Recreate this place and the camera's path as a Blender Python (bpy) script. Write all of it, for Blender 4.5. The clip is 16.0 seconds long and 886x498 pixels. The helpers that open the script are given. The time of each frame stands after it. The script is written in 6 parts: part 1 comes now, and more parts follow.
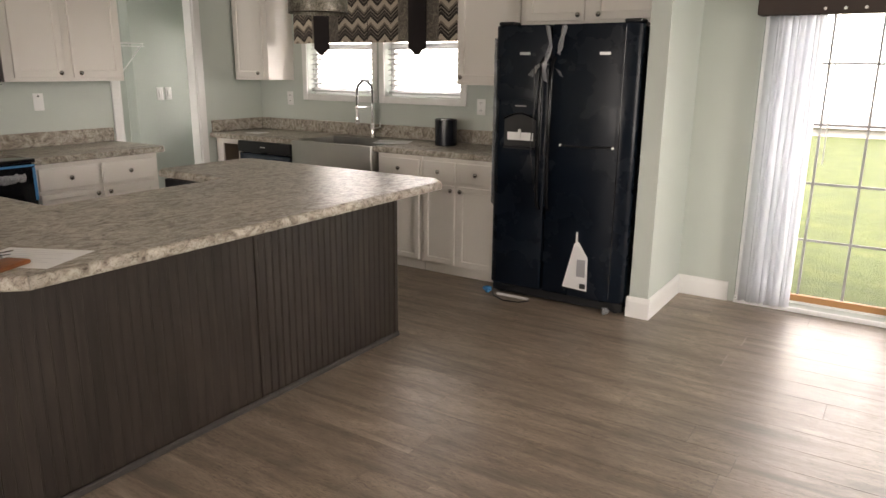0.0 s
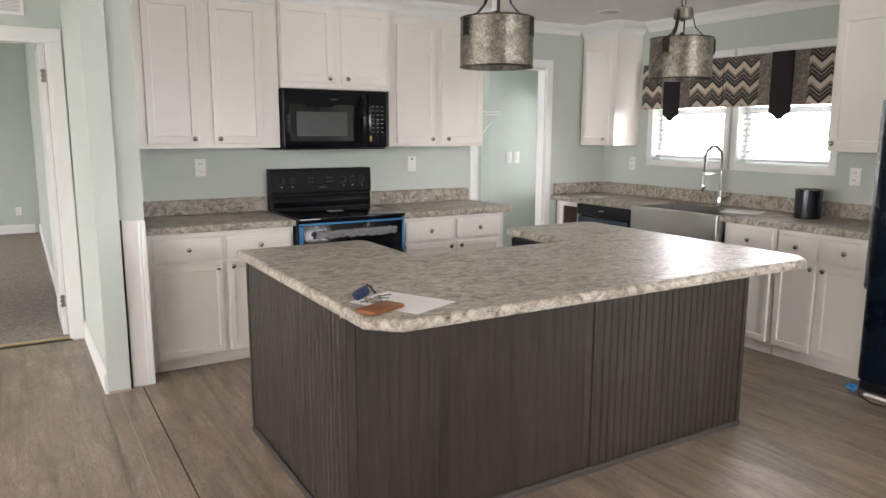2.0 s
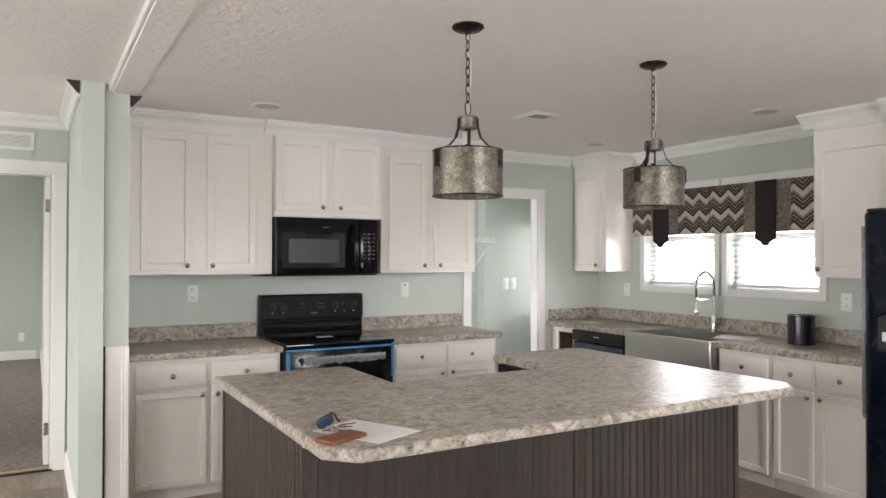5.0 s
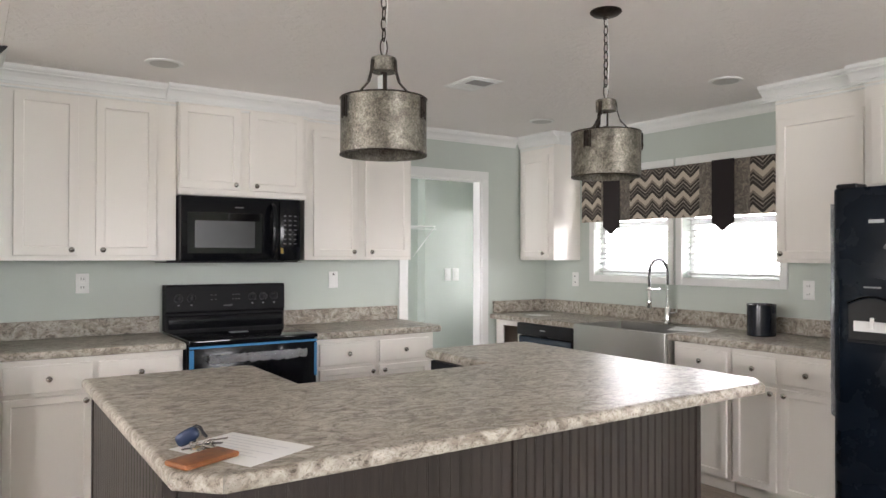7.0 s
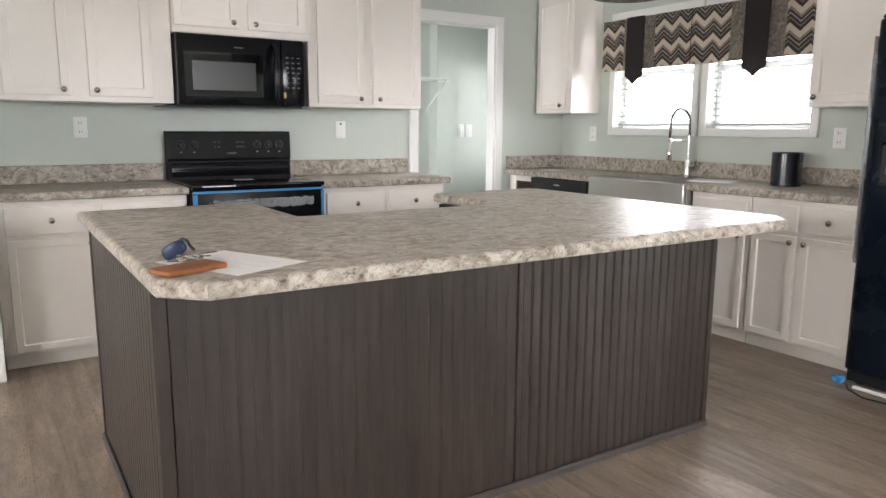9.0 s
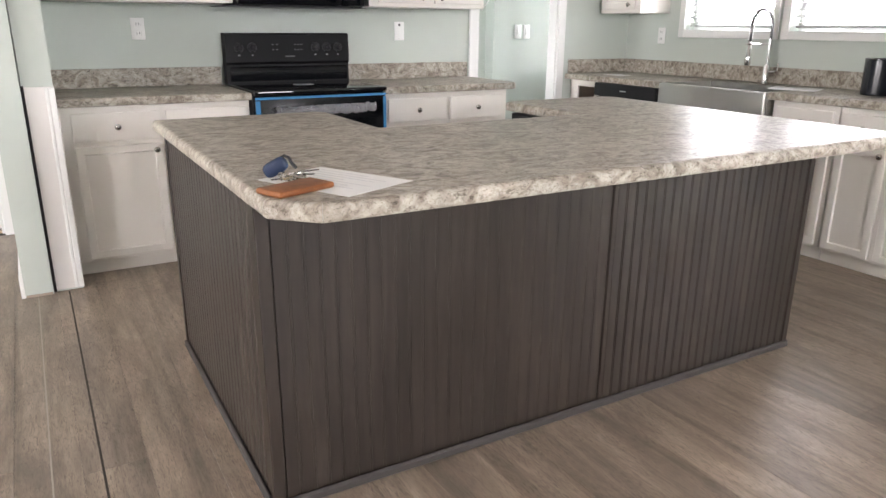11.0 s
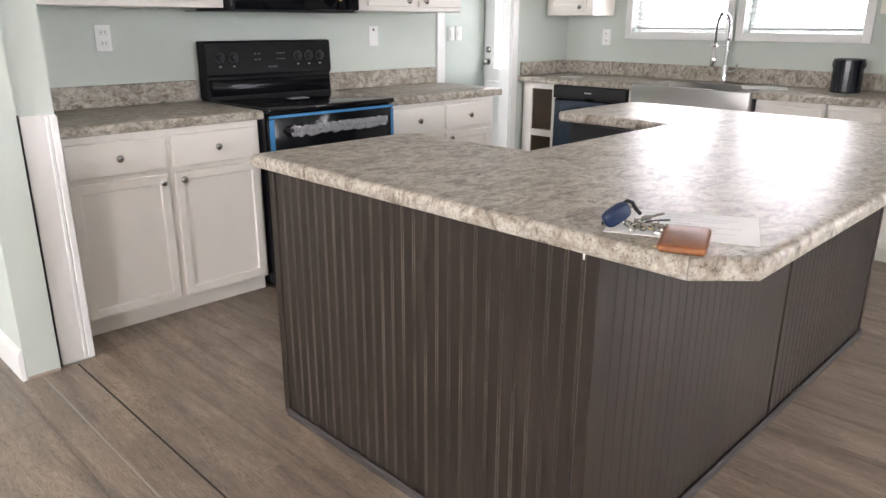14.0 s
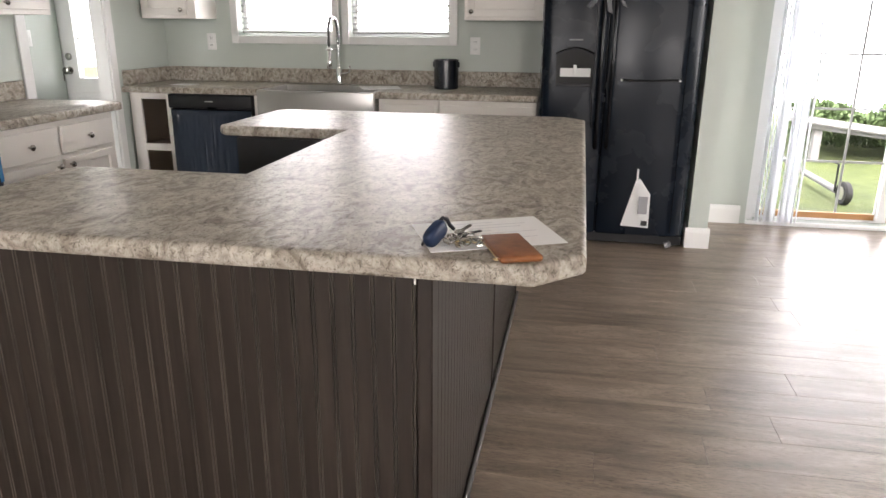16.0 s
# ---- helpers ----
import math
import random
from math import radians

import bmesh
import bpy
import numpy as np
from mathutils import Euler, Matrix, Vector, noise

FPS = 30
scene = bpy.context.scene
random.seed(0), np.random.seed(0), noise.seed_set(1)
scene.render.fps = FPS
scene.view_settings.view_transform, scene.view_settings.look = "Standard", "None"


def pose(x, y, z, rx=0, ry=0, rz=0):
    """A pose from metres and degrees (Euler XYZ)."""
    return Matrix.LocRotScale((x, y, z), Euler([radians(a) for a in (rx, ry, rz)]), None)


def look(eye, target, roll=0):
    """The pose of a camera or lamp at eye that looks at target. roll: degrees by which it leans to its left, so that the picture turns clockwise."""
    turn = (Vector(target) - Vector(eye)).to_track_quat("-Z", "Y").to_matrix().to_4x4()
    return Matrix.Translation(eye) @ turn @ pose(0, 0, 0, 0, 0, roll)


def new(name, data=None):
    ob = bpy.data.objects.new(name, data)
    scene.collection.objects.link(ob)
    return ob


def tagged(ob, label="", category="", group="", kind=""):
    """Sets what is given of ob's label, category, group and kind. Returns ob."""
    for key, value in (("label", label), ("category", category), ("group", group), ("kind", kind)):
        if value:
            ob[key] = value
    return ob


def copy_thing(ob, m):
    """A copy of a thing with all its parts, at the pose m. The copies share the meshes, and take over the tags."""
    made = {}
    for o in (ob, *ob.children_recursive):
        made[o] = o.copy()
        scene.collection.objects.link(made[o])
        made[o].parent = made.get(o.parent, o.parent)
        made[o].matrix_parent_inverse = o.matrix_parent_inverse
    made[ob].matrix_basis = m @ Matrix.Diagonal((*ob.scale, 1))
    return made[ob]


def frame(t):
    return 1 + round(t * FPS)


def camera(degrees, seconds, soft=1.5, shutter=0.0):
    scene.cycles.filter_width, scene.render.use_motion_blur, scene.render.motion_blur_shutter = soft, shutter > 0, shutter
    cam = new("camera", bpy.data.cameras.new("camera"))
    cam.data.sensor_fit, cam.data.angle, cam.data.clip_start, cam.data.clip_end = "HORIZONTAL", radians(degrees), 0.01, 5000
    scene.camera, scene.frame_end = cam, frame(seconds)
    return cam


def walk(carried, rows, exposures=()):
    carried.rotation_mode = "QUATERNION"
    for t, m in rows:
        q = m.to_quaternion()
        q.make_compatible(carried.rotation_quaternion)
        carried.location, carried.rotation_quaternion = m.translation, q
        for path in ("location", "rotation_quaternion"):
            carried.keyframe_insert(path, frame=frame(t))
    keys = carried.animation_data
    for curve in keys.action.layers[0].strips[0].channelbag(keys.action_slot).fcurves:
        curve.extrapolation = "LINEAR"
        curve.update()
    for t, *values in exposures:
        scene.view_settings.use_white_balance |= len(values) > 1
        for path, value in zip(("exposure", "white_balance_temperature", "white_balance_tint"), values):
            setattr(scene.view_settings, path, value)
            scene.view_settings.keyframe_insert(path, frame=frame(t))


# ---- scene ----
cam = camera(64.1, 16.0)
PATH = [
    (0, (5.187, -4.808, 1.489), (4.132, -3.183, 0.992), 0.5),
    (0.5, (5.126, -4.846, 1.502), (3.858, -3.356, 1.089), 0.4),
    (1, (5.121, -4.828, 1.51), (3.64, -3.535, 1.144), 0.3),
    (1.5, (5.066, -4.859, 1.49), (3.453, -3.726, 1.154), 0.3),
    (2, (5.08, -4.842, 1.494), (3.388, -3.827, 1.164), 0.2),
    (2.5, (5.131, -4.8, 1.496), (3.41, -3.836, 1.17), 0.1),
    (3, (5.144, -4.84, 1.48), (3.418, -3.878, 1.169), 0.2),
    (3.5, (5.157, -4.817, 1.497), (3.402, -3.857, 1.448), 0.2),
    (4, (5.154, -4.812, 1.493), (3.401, -3.85, 1.494), 0.1),
    (4.5, (5.187, -4.77, 1.495), (3.441, -3.794, 1.511), 0.1),
    (7, (4.782, -4.334, 1.411), (3.123, -3.218, 1.428), 0.1),
    (7.5, (4.711, -4.214, 1.351), (3.065, -3.079, 1.375), 0.1),
    (8, (4.731, -4.177, 1.343), (3.075, -3.056, 1.326), 0.2),
    (8.5, (4.716, -4.196, 1.285), (3.051, -3.093, 1.183), 0.4),
    (9, (4.694, -4.226, 1.238), (3.033, -3.163, 0.903), 0.3),
    (11.5, (4.494, -4.44, 1.287), (2.836, -3.504, 0.672), 0.7),
    (12, (4.434, -4.687, 1.314), (2.754, -3.791, 0.702), 0.6),
    (12.5, (4.236, -4.807, 1.291), (2.552, -3.92, 0.678), 0.5),
    (13, (4.016, -4.934, 1.291), (2.35, -4.011, 0.682), 0.4),
    (13.5, (3.839, -5.074, 1.326), (2.275, -3.987, 0.713), 0.2),
    (14, (3.625, -5.09, 1.31), (2.279, -3.742, 0.701), 0.2),
    (14.5, (3.41, -5.143, 1.313), (2.317, -3.58, 0.71), 0.2),
    (15, (3.34, -5.223, 1.343), (2.486, -3.518, 0.739), 0.1),
    (15.5, (3.262, -5.168, 1.325), (2.718, -3.341, 0.719), 0.1),
    (16, (3.159, -5.194, 1.34), (2.807, -3.32, 0.735), 0.4),
]
walk(cam, [(t, look(eye, target, roll)) for t, eye, target, roll in PATH], [(0, 0.95, 7420, 19), (0.6, 1.62, 6570, 17), (3.5, 1.55, 6620, 17), (7, 1.62, 6570, 17), (9, 1.75, 6520, 17), (12, 1.85, 6520, 18), (13, 1.75, 6520, 18), (14.5, 1.82, 6420, 18), (15.2, 1.66, 6520, 18), (16, 1.32, 6770, 18)])


# ---- world, sun, exposure ----
world = bpy.data.worlds.new("overcast_sky")
world.use_nodes = True
scene.world = world
wn, wl = world.node_tree.nodes, world.node_tree.links
sky = wn.new("ShaderNodeTexSky")
sky.sky_type, sky.sun_disc, sky.sun_elevation, sky.sun_rotation = "NISHITA", False, radians(48), radians(160)
sky.dust_density, sky.air_density = 4.0, 1.4
soft_sky = wn.new("ShaderNodeHueSaturation")
soft_sky.inputs["Saturation"].default_value = 0.2
soft_sky.inputs["Value"].default_value = 4.3
wl.new(sky.outputs["Color"], soft_sky.inputs["Color"])
wl.new(soft_sky.outputs["Color"], wn["Background"].inputs["Color"])
wn["Background"].inputs["Strength"].default_value = 0.15
sun = new("sun", bpy.data.lights.new("sun", "SUN"))
sun.data.energy, sun.data.angle, sun.data.color = 1.5, radians(12), (1.0, 0.97, 0.92)
sun.matrix_world = look((1.7, -4.7, 5.5), (0, 0, 0))


def daylight_fill(name, x, y, z, w, h, target, watts, colour=(0.95, 0.98, 1.0)):
    """Area lamp standing in for daylight through an opening, seen or added."""
    lamp = new(name, bpy.data.lights.new(name, "AREA"))
    lamp.data.shape, lamp.data.size, lamp.data.size_y = "RECTANGLE", w, h
    lamp.data.energy, lamp.data.color = watts, colour
    lamp.matrix_world = look((x, y, z), target)
    return lamp


daylight_fill("daylight_fill", 0.976, 0.30, 1.66, 0.80, 0.90, (1.02, -3, 1.6), 6)
daylight_fill("daylight_fill", 1.849, 0.30, 1.66, 0.80, 0.90, (1.90, -3, 1.6), 6)
# Unseen south windows, inferred from the refrigerator's reflection; lamps aimed up to brighten the ceiling.
daylight_fill("daylight_fill", 2.2, -9.06, 1.55, 1.5, 1.3, (2.2, 0, 5.8), 29)
daylight_fill("daylight_fill", 5.2, -9.06, 1.55, 1.5, 1.3, (5.2, 0, 5.8), 26)
# East window is unseen, added to brighten the floor and west cabinets.
daylight_fill("daylight_fill", 8.26, -2.4, 1.55, 1.5, 1.3, (0, -2.4, 3.4), 43)
# Unseen bedroom window, added to brighten the room beyond its door.
daylight_fill("daylight_fill", -3.8, -9.06, 1.5, 1.6, 1.4, (-3.8, 0, 0.8), 22)
daylight_fill("daylight_fill", -0.70, 0.45, 1.45, 0.4, 1.1, (-0.5, -3, 0.9), 4)
# Unseen utility room window, added to brighten the door and switch wall.
daylight_fill("daylight_fill", -0.6, -3.16, 1.5, 0.5, 0.9, (-0.6, 0, 1.2), 9)


# ---- materials ----
def material(name, colour, rough=0.5, metal=0.0, coat=0.0):
    m = bpy.data.materials.new(name)
    m.use_nodes = True
    b = m.node_tree.nodes["Principled BSDF"]
    b.inputs["Base Color"].default_value = (*colour, 1)
    b.inputs["Roughness"].default_value = rough
    b.inputs["Metallic"].default_value = metal
    b.inputs["Coat Weight"].default_value = coat
    return m


def node(m, kind, **values):
    n = m.node_tree.nodes.new(kind)
    for key, value in values.items():
        n.inputs[key.replace("_", " ")].default_value = value
    return n


def link(m, a, b):
    m.node_tree.links.new(a, b)


def bsdf(m):
    return m.node_tree.nodes["Principled BSDF"]


def coords(m, scale=(1, 1, 1), world=True):
    t = m.node_tree.nodes.new("ShaderNodeMapping")
    t.inputs["Scale"].default_value = scale
    if world:
        link(m, m.node_tree.nodes.new("ShaderNodeNewGeometry").outputs["Position"], t.inputs["Vector"])
    else:
        link(m, m.node_tree.nodes.new("ShaderNodeTexCoord").outputs["Object"], t.inputs["Vector"])
    return t.outputs["Vector"]


def noise_tex(m, vector, scale, detail=4.0, rough=0.55, distortion=0.0):
    n = node(m, "ShaderNodeTexNoise", Scale=scale, Detail=detail, Roughness=rough, Distortion=distortion)
    link(m, vector, n.inputs["Vector"])
    return n.outputs["Fac"]


def ramp(m, fac, stops):
    r = m.node_tree.nodes.new("ShaderNodeValToRGB")
    e = r.color_ramp.elements
    while len(e) < len(stops):
        e.new(0.5)
    for el, (p, c) in zip(e, stops):
        el.position, el.color = p, (*c, 1) if len(c) == 3 else c
    link(m, fac, r.inputs["Fac"])
    return r.outputs["Color"]


def mix(m, fac, a, b, mode="MIX"):
    n = m.node_tree.nodes.new("ShaderNodeMix")
    n.data_type, n.blend_type = "RGBA", mode
    for sock, v in ((n.inputs[0], fac), (n.inputs[6], a), (n.inputs[7], b)):
        if hasattr(v, "is_output"):
            link(m, v, sock)
        elif isinstance(v, tuple):
            sock.default_value = (*v, 1)
        else:
            sock.default_value = v
    return n.outputs[2]


def bump(m, height, strength=0.2, distance=0.002):
    n = node(m, "ShaderNodeBump", Strength=strength, Distance=distance)
    link(m, height, n.inputs["Height"])
    link(m, n.outputs["Normal"], bsdf(m).inputs["Normal"])


def paint(name, colour, rough=0.5, fine=120.0, strength=0.08, spread=0.04):
    """Painted surface: faint blotches in tone, roller or brush texture in relief."""
    m = material(name, colour, rough)
    v = coords(m)
    blotch = noise_tex(m, v, 1.7, 5.0)
    c = mix(m, blotch, tuple(k * (1 - spread) for k in colour), tuple(min(1, k * (1 + spread)) for k in colour))
    link(m, c, bsdf(m).inputs["Base Color"])
    bump(m, noise_tex(m, v, fine, 3.0), strength, 0.001)
    return m


SAGE = paint("sage_wall_paint", (0.525, 0.572, 0.525), 0.55, 160, 0.10)
WHITE = paint("white_trim_paint", (0.80, 0.80, 0.78), 0.35, 60, 0.04, 0.02)
CABINET = paint("white_cabinet_paint", (0.825, 0.785, 0.73), 0.38, 90, 0.06, 0.025)
PANEL = paint("pinkish_white_wallboard", (0.74, 0.715, 0.69), 0.45, 90, 0.05)
CEILING = paint("textured_ceiling_paint", (0.90, 0.87, 0.847), 0.8, 34, 0.9, 0.03)
_v = coords(CEILING)
_n = noise_tex(CEILING, _v, 22, 6, 0.62, 0.6)
bump(CEILING, _n, 0.85, 0.013)
RAW = paint("unfinished_brown_board", (0.36, 0.29, 0.23), 0.8, 60, 0.2, 0.15)

FLOOR = material("grey_brown_vinyl_plank", (0.2, 0.16, 0.13), 0.33)
bsdf(FLOOR).inputs["Specular IOR Level"].default_value = 0.8
_v = coords(FLOOR, (1.25, 4.8, 1.0))
_info = FLOOR.node_tree.nodes.new("ShaderNodeObjectInfo")
_geo = FLOOR.node_tree.nodes.new("ShaderNodeNewGeometry")
_sum = FLOOR.node_tree.nodes.new("ShaderNodeMath")
_sum.operation = "ADD"
link(FLOOR, _info.outputs["Random"], _sum.inputs[0])
link(FLOOR, _geo.outputs["Random Per Island"], _sum.inputs[1])
_off = FLOOR.node_tree.nodes.new("ShaderNodeVectorMath")
_off.operation = "SCALE"
_off.inputs[0].default_value = (17.0, 29.0, 5.0)
link(FLOOR, _sum.outputs[0], _off.inputs["Scale"])
_add = FLOOR.node_tree.nodes.new("ShaderNodeVectorMath")
_add.operation = "ADD"
link(FLOOR, _v, _add.inputs[0])
link(FLOOR, _off.outputs[0], _add.inputs[1])
_broad = noise_tex(FLOOR, _add.outputs[0], 1.5, 6, 0.66, 1.1)
_stretch = FLOOR.node_tree.nodes.new("ShaderNodeVectorMath")
_stretch.operation = "MULTIPLY"
_stretch.inputs[1].default_value = (0.9, 1.5, 1.0)
link(FLOOR, _add.outputs[0], _stretch.inputs[0])
_fine = noise_tex(FLOOR, _stretch.outputs[0], 15, 6, 0.68, 2.2)
_patch = noise_tex(FLOOR, coords(FLOOR, (1.0, 2.2, 1.0)), 2.6, 4, 0.6, 0.8)
_base = ramp(FLOOR, _broad, [(0.28, (0.148, 0.114, 0.088)), (0.45, (0.208, 0.163, 0.127)), (0.58, (0.266, 0.208, 0.161)), (0.76, (0.37, 0.297, 0.236))])
_grain = ramp(FLOOR, _fine, [(0.37, (0.44, 0.42, 0.40)), (0.46, (0.92, 0.92, 0.91)), (0.60, (1.20, 1.18, 1.15))])
_c = mix(FLOOR, ramp(FLOOR, _patch, [(0.4, (0.42,) * 3), (0.62, (1.0,) * 3)]), _base, _grain, "MULTIPLY")
_c = mix(FLOOR, 0.5, _c, ramp(FLOOR, _patch, [(0.34, (0.66, 0.65, 0.63)), (0.66, (1.22, 1.2, 1.18))]), "MULTIPLY")
_streak = noise_tex(FLOOR, coords(FLOOR, (0.5, 9.0, 1.0)), 1.6, 4, 0.6, 0.6)
_c = mix(FLOOR, 0.6, _c, ramp(FLOOR, _streak, [(0.36, (0.46, 0.44, 0.42)), (0.5, (1, 1, 1)), (0.66, (1.12, 1.10, 1.08))]), "MULTIPLY")
_tone = FLOOR.node_tree.nodes.new("ShaderNodeMath")
_tone.operation = "MULTIPLY_ADD"
_tone.inputs[1].default_value, _tone.inputs[2].default_value = 0.09, 0.93
link(FLOOR, _sum.outputs[0], _tone.inputs[0])
_c = mix(FLOOR, 1.0, _c, _tone.outputs[0], "MULTIPLY")
link(FLOOR, _c, bsdf(FLOOR).inputs["Base Color"])
link(FLOOR, ramp(FLOOR, _fine, [(0.3, (0.44,) * 3), (0.7, (0.33,) * 3)]), bsdf(FLOOR).inputs["Roughness"])
bump(FLOOR, _fine, 0.12, 0.0012)
SEAM = material("dark_floor_seam", (0.03, 0.026, 0.022), 0.8)
PALE_SEAM = material("pale_worn_seam", (0.36, 0.325, 0.28), 0.6)
JOINT = paint("dirty_open_joint", (0.045, 0.037, 0.03), 0.85, 30, 0.3, 0.5)
END_SEAM = material("worn_plank_end", (0.25, 0.22, 0.19), 0.6)

LAMINATE = material("stone_look_laminate", (0.5, 0.47, 0.42), 0.3)
bsdf(LAMINATE).inputs["Specular IOR Level"].default_value = 0.15
_v = coords(LAMINATE, (1.35, 0.8, 1.1))
_big = noise_tex(LAMINATE, _v, 12, 6, 0.6, 1.8)
_mid = noise_tex(LAMINATE, _v, 60, 5, 0.72, 0.8)
_vein = noise_tex(LAMINATE, _v, 40, 5, 0.6, 1.8)
_c = ramp(LAMINATE, _big, [(0.35, (0.238, 0.207, 0.172)), (0.45, (0.365, 0.33, 0.282)), (0.54, (0.47, 0.437, 0.382)), (0.68, (0.575, 0.543, 0.483))])
_f = ramp(LAMINATE, _mid, [(0.36, (0.42, 0.39, 0.36)), (0.47, (0.88, 0.86, 0.84)), (0.7, (1.05, 1.04, 1.02))])
_c = mix(LAMINATE, 0.85, _c, _f, "MULTIPLY")
_d = ramp(LAMINATE, _vein, [(0.36, (0.17, 0.148, 0.118)), (0.42, (1, 1, 1))])
_c = mix(LAMINATE, 0.62, _c, _d, "MULTIPLY")
_fleck = ramp(LAMINATE, noise_tex(LAMINATE, _v, 130, 4, 0.65, 1.0), [(0.34, (0.30, 0.27, 0.23)), (0.41, (0.95, 0.95, 0.95)), (0.62, (1, 1, 1)), (0.70, (1.12, 1.12, 1.12))])
link(LAMINATE, mix(LAMINATE, 0.75, _c, _fleck, "MULTIPLY"), bsdf(LAMINATE).inputs["Base Color"])
link(LAMINATE, ramp(LAMINATE, _mid, [(0.3, (0.40,) * 3), (0.7, (0.34,) * 3)]), bsdf(LAMINATE).inputs["Roughness"])
bump(LAMINATE, noise_tex(LAMINATE, _v, 45, 3), 0.12, 0.001)

ESPRESSO = material("espresso_stained_wood", (0.05, 0.04, 0.035), 0.40)
bsdf(ESPRESSO).inputs["Specular IOR Level"].default_value = 0.3
_v = coords(ESPRESSO, (9.0, 9.0, 0.7))
_g = noise_tex(ESPRESSO, _v, 3.2, 6, 0.65, 0.5)
_s = noise_tex(ESPRESSO, coords(ESPRESSO, (1, 1, 1)), 1.3, 4)
_c = ramp(ESPRESSO, _g, [(0.3, (0.0165, 0.0115, 0.0085)), (0.52, (0.027, 0.0193, 0.0147)), (0.75, (0.042, 0.031, 0.0243))])
link(ESPRESSO, mix(ESPRESSO, 0.35, _c, ramp(ESPRESSO, _s, [(0.3, (0.6, 0.6, 0.6)), (0.7, (1.3, 1.3, 1.3))]), "MULTIPLY"), bsdf(ESPRESSO).inputs["Base Color"])
bump(ESPRESSO, _g, 0.15, 0.001)
# Scuffed groove edges; their pale brown also paints in the light they catch.
GROOVE = material("scuffed_lit_groove_edge", (0.13, 0.105, 0.085), 0.6)
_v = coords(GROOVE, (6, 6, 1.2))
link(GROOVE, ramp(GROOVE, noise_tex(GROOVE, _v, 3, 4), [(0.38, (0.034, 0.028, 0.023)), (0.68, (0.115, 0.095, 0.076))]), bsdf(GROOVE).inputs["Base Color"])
DARKTRIM = paint("grey_brown_vinyl_trim", (0.04, 0.034, 0.031), 0.7, 60, 0.1, 0.2)

BLACK = material("gloss_black_enamel", (0.005, 0.0055, 0.007), 0.14)
bsdf(BLACK).inputs["Specular IOR Level"].default_value = 0.24
_v = coords(BLACK)
link(BLACK, ramp(BLACK, noise_tex(BLACK, _v, 5, 5), [(0.3, (0.07,) * 3), (0.7, (0.16,) * 3)]), bsdf(BLACK).inputs["Roughness"])
FRIDGE = material("textured_black_fridge_skin", (0.004, 0.0075, 0.0135), 0.24)
bsdf(FRIDGE).inputs["Specular IOR Level"].default_value = 0.24
_v = coords(FRIDGE)
link(FRIDGE, ramp(FRIDGE, noise_tex(FRIDGE, _v, 4, 6), [(0.3, (0.18,) * 3), (0.7, (0.34,) * 3)]), bsdf(FRIDGE).inputs["Roughness"])
bump(FRIDGE, noise_tex(FRIDGE, _v, 260, 2), 0.10, 0.0006)
MATTE = material("matte_black_fascia", (0.0065, 0.0065, 0.0075), 0.5)
bsdf(MATTE).inputs["Specular IOR Level"].default_value = 0.16
SATIN = material("satin_black_plastic", (0.009, 0.009, 0.0105), 0.42)
bsdf(SATIN).inputs["Specular IOR Level"].default_value = 0.35
GLASSBLACK = material("black_oven_glass", (0.004, 0.004, 0.005), 0.04)
MESHGREY = material("grey_microwave_window", (0.017, 0.0175, 0.019), 0.3)
STEEL = material("brushed_stainless_steel", (0.46, 0.45, 0.43), 0.33, 1.0)
_v = coords(STEEL, (2, 2, 120))
bump(STEEL, noise_tex(STEEL, _v, 4, 3), 0.08, 0.0004)
CHROME = material("polished_chrome", (0.78, 0.78, 0.78), 0.08, 1.0)
NICKEL = material("satin_nickel", (0.42, 0.40, 0.37), 0.24, 1.0)
BRONZE = material("dark_bronze_metal", (0.045, 0.035, 0.028), 0.45, 0.8)
_v = coords(BRONZE)
link(BRONZE, ramp(BRONZE, noise_tex(BRONZE, _v, 40, 5), [(0.35, (0.02, 0.015, 0.012)), (0.7, (0.065, 0.05, 0.04))]), bsdf(BRONZE).inputs["Base Color"])
GALV = material("aged_galvanised_sheet_metal", (0.3, 0.28, 0.25), 0.4, 0.85)
_v = coords(GALV)
_n = noise_tex(GALV, _v, 30, 6, 0.7, 0.6)
_fleck = noise_tex(GALV, _v, 150, 4, 0.75, 0.3)
_c = ramp(GALV, _n, [(0.32, (0.105, 0.094, 0.076)), (0.5, (0.185, 0.17, 0.142)), (0.70, (0.31, 0.29, 0.248))])
_c = mix(GALV, 0.8, _c, ramp(GALV, _fleck, [(0.38, (0.55, 0.54, 0.52)), (0.52, (1, 1, 1)), (0.66, (1.5, 1.48, 1.42))]), "MULTIPLY")
link(GALV, _c, bsdf(GALV).inputs["Base Color"])
link(GALV, ramp(GALV, _fleck, [(0.3, (0.58,) * 3), (0.7, (0.34,) * 3)]), bsdf(GALV).inputs["Roughness"])
bump(GALV, _fleck, 0.25, 0.0015)
PLASTIC = material("white_plastic", (0.82, 0.82, 0.80), 0.35)
# Near-black for slots, print and flat sheets that stand for shaded hollows.
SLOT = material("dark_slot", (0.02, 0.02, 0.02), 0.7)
VINYL = material("white_vinyl_frame", (0.82, 0.83, 0.82), 0.35)
GRILLE = material("grey_grille_bar", (0.34, 0.345, 0.35), 0.5)
SLAT = material("white_blind_slat", (0.5, 0.5, 0.49), 0.45)
TAPE = paint("blue_painters_tape", (0.028, 0.18, 0.38), 0.6, 200, 0.2)
FILM = material("crumpled_clear_film", (0.80, 0.81, 0.84), 0.10)
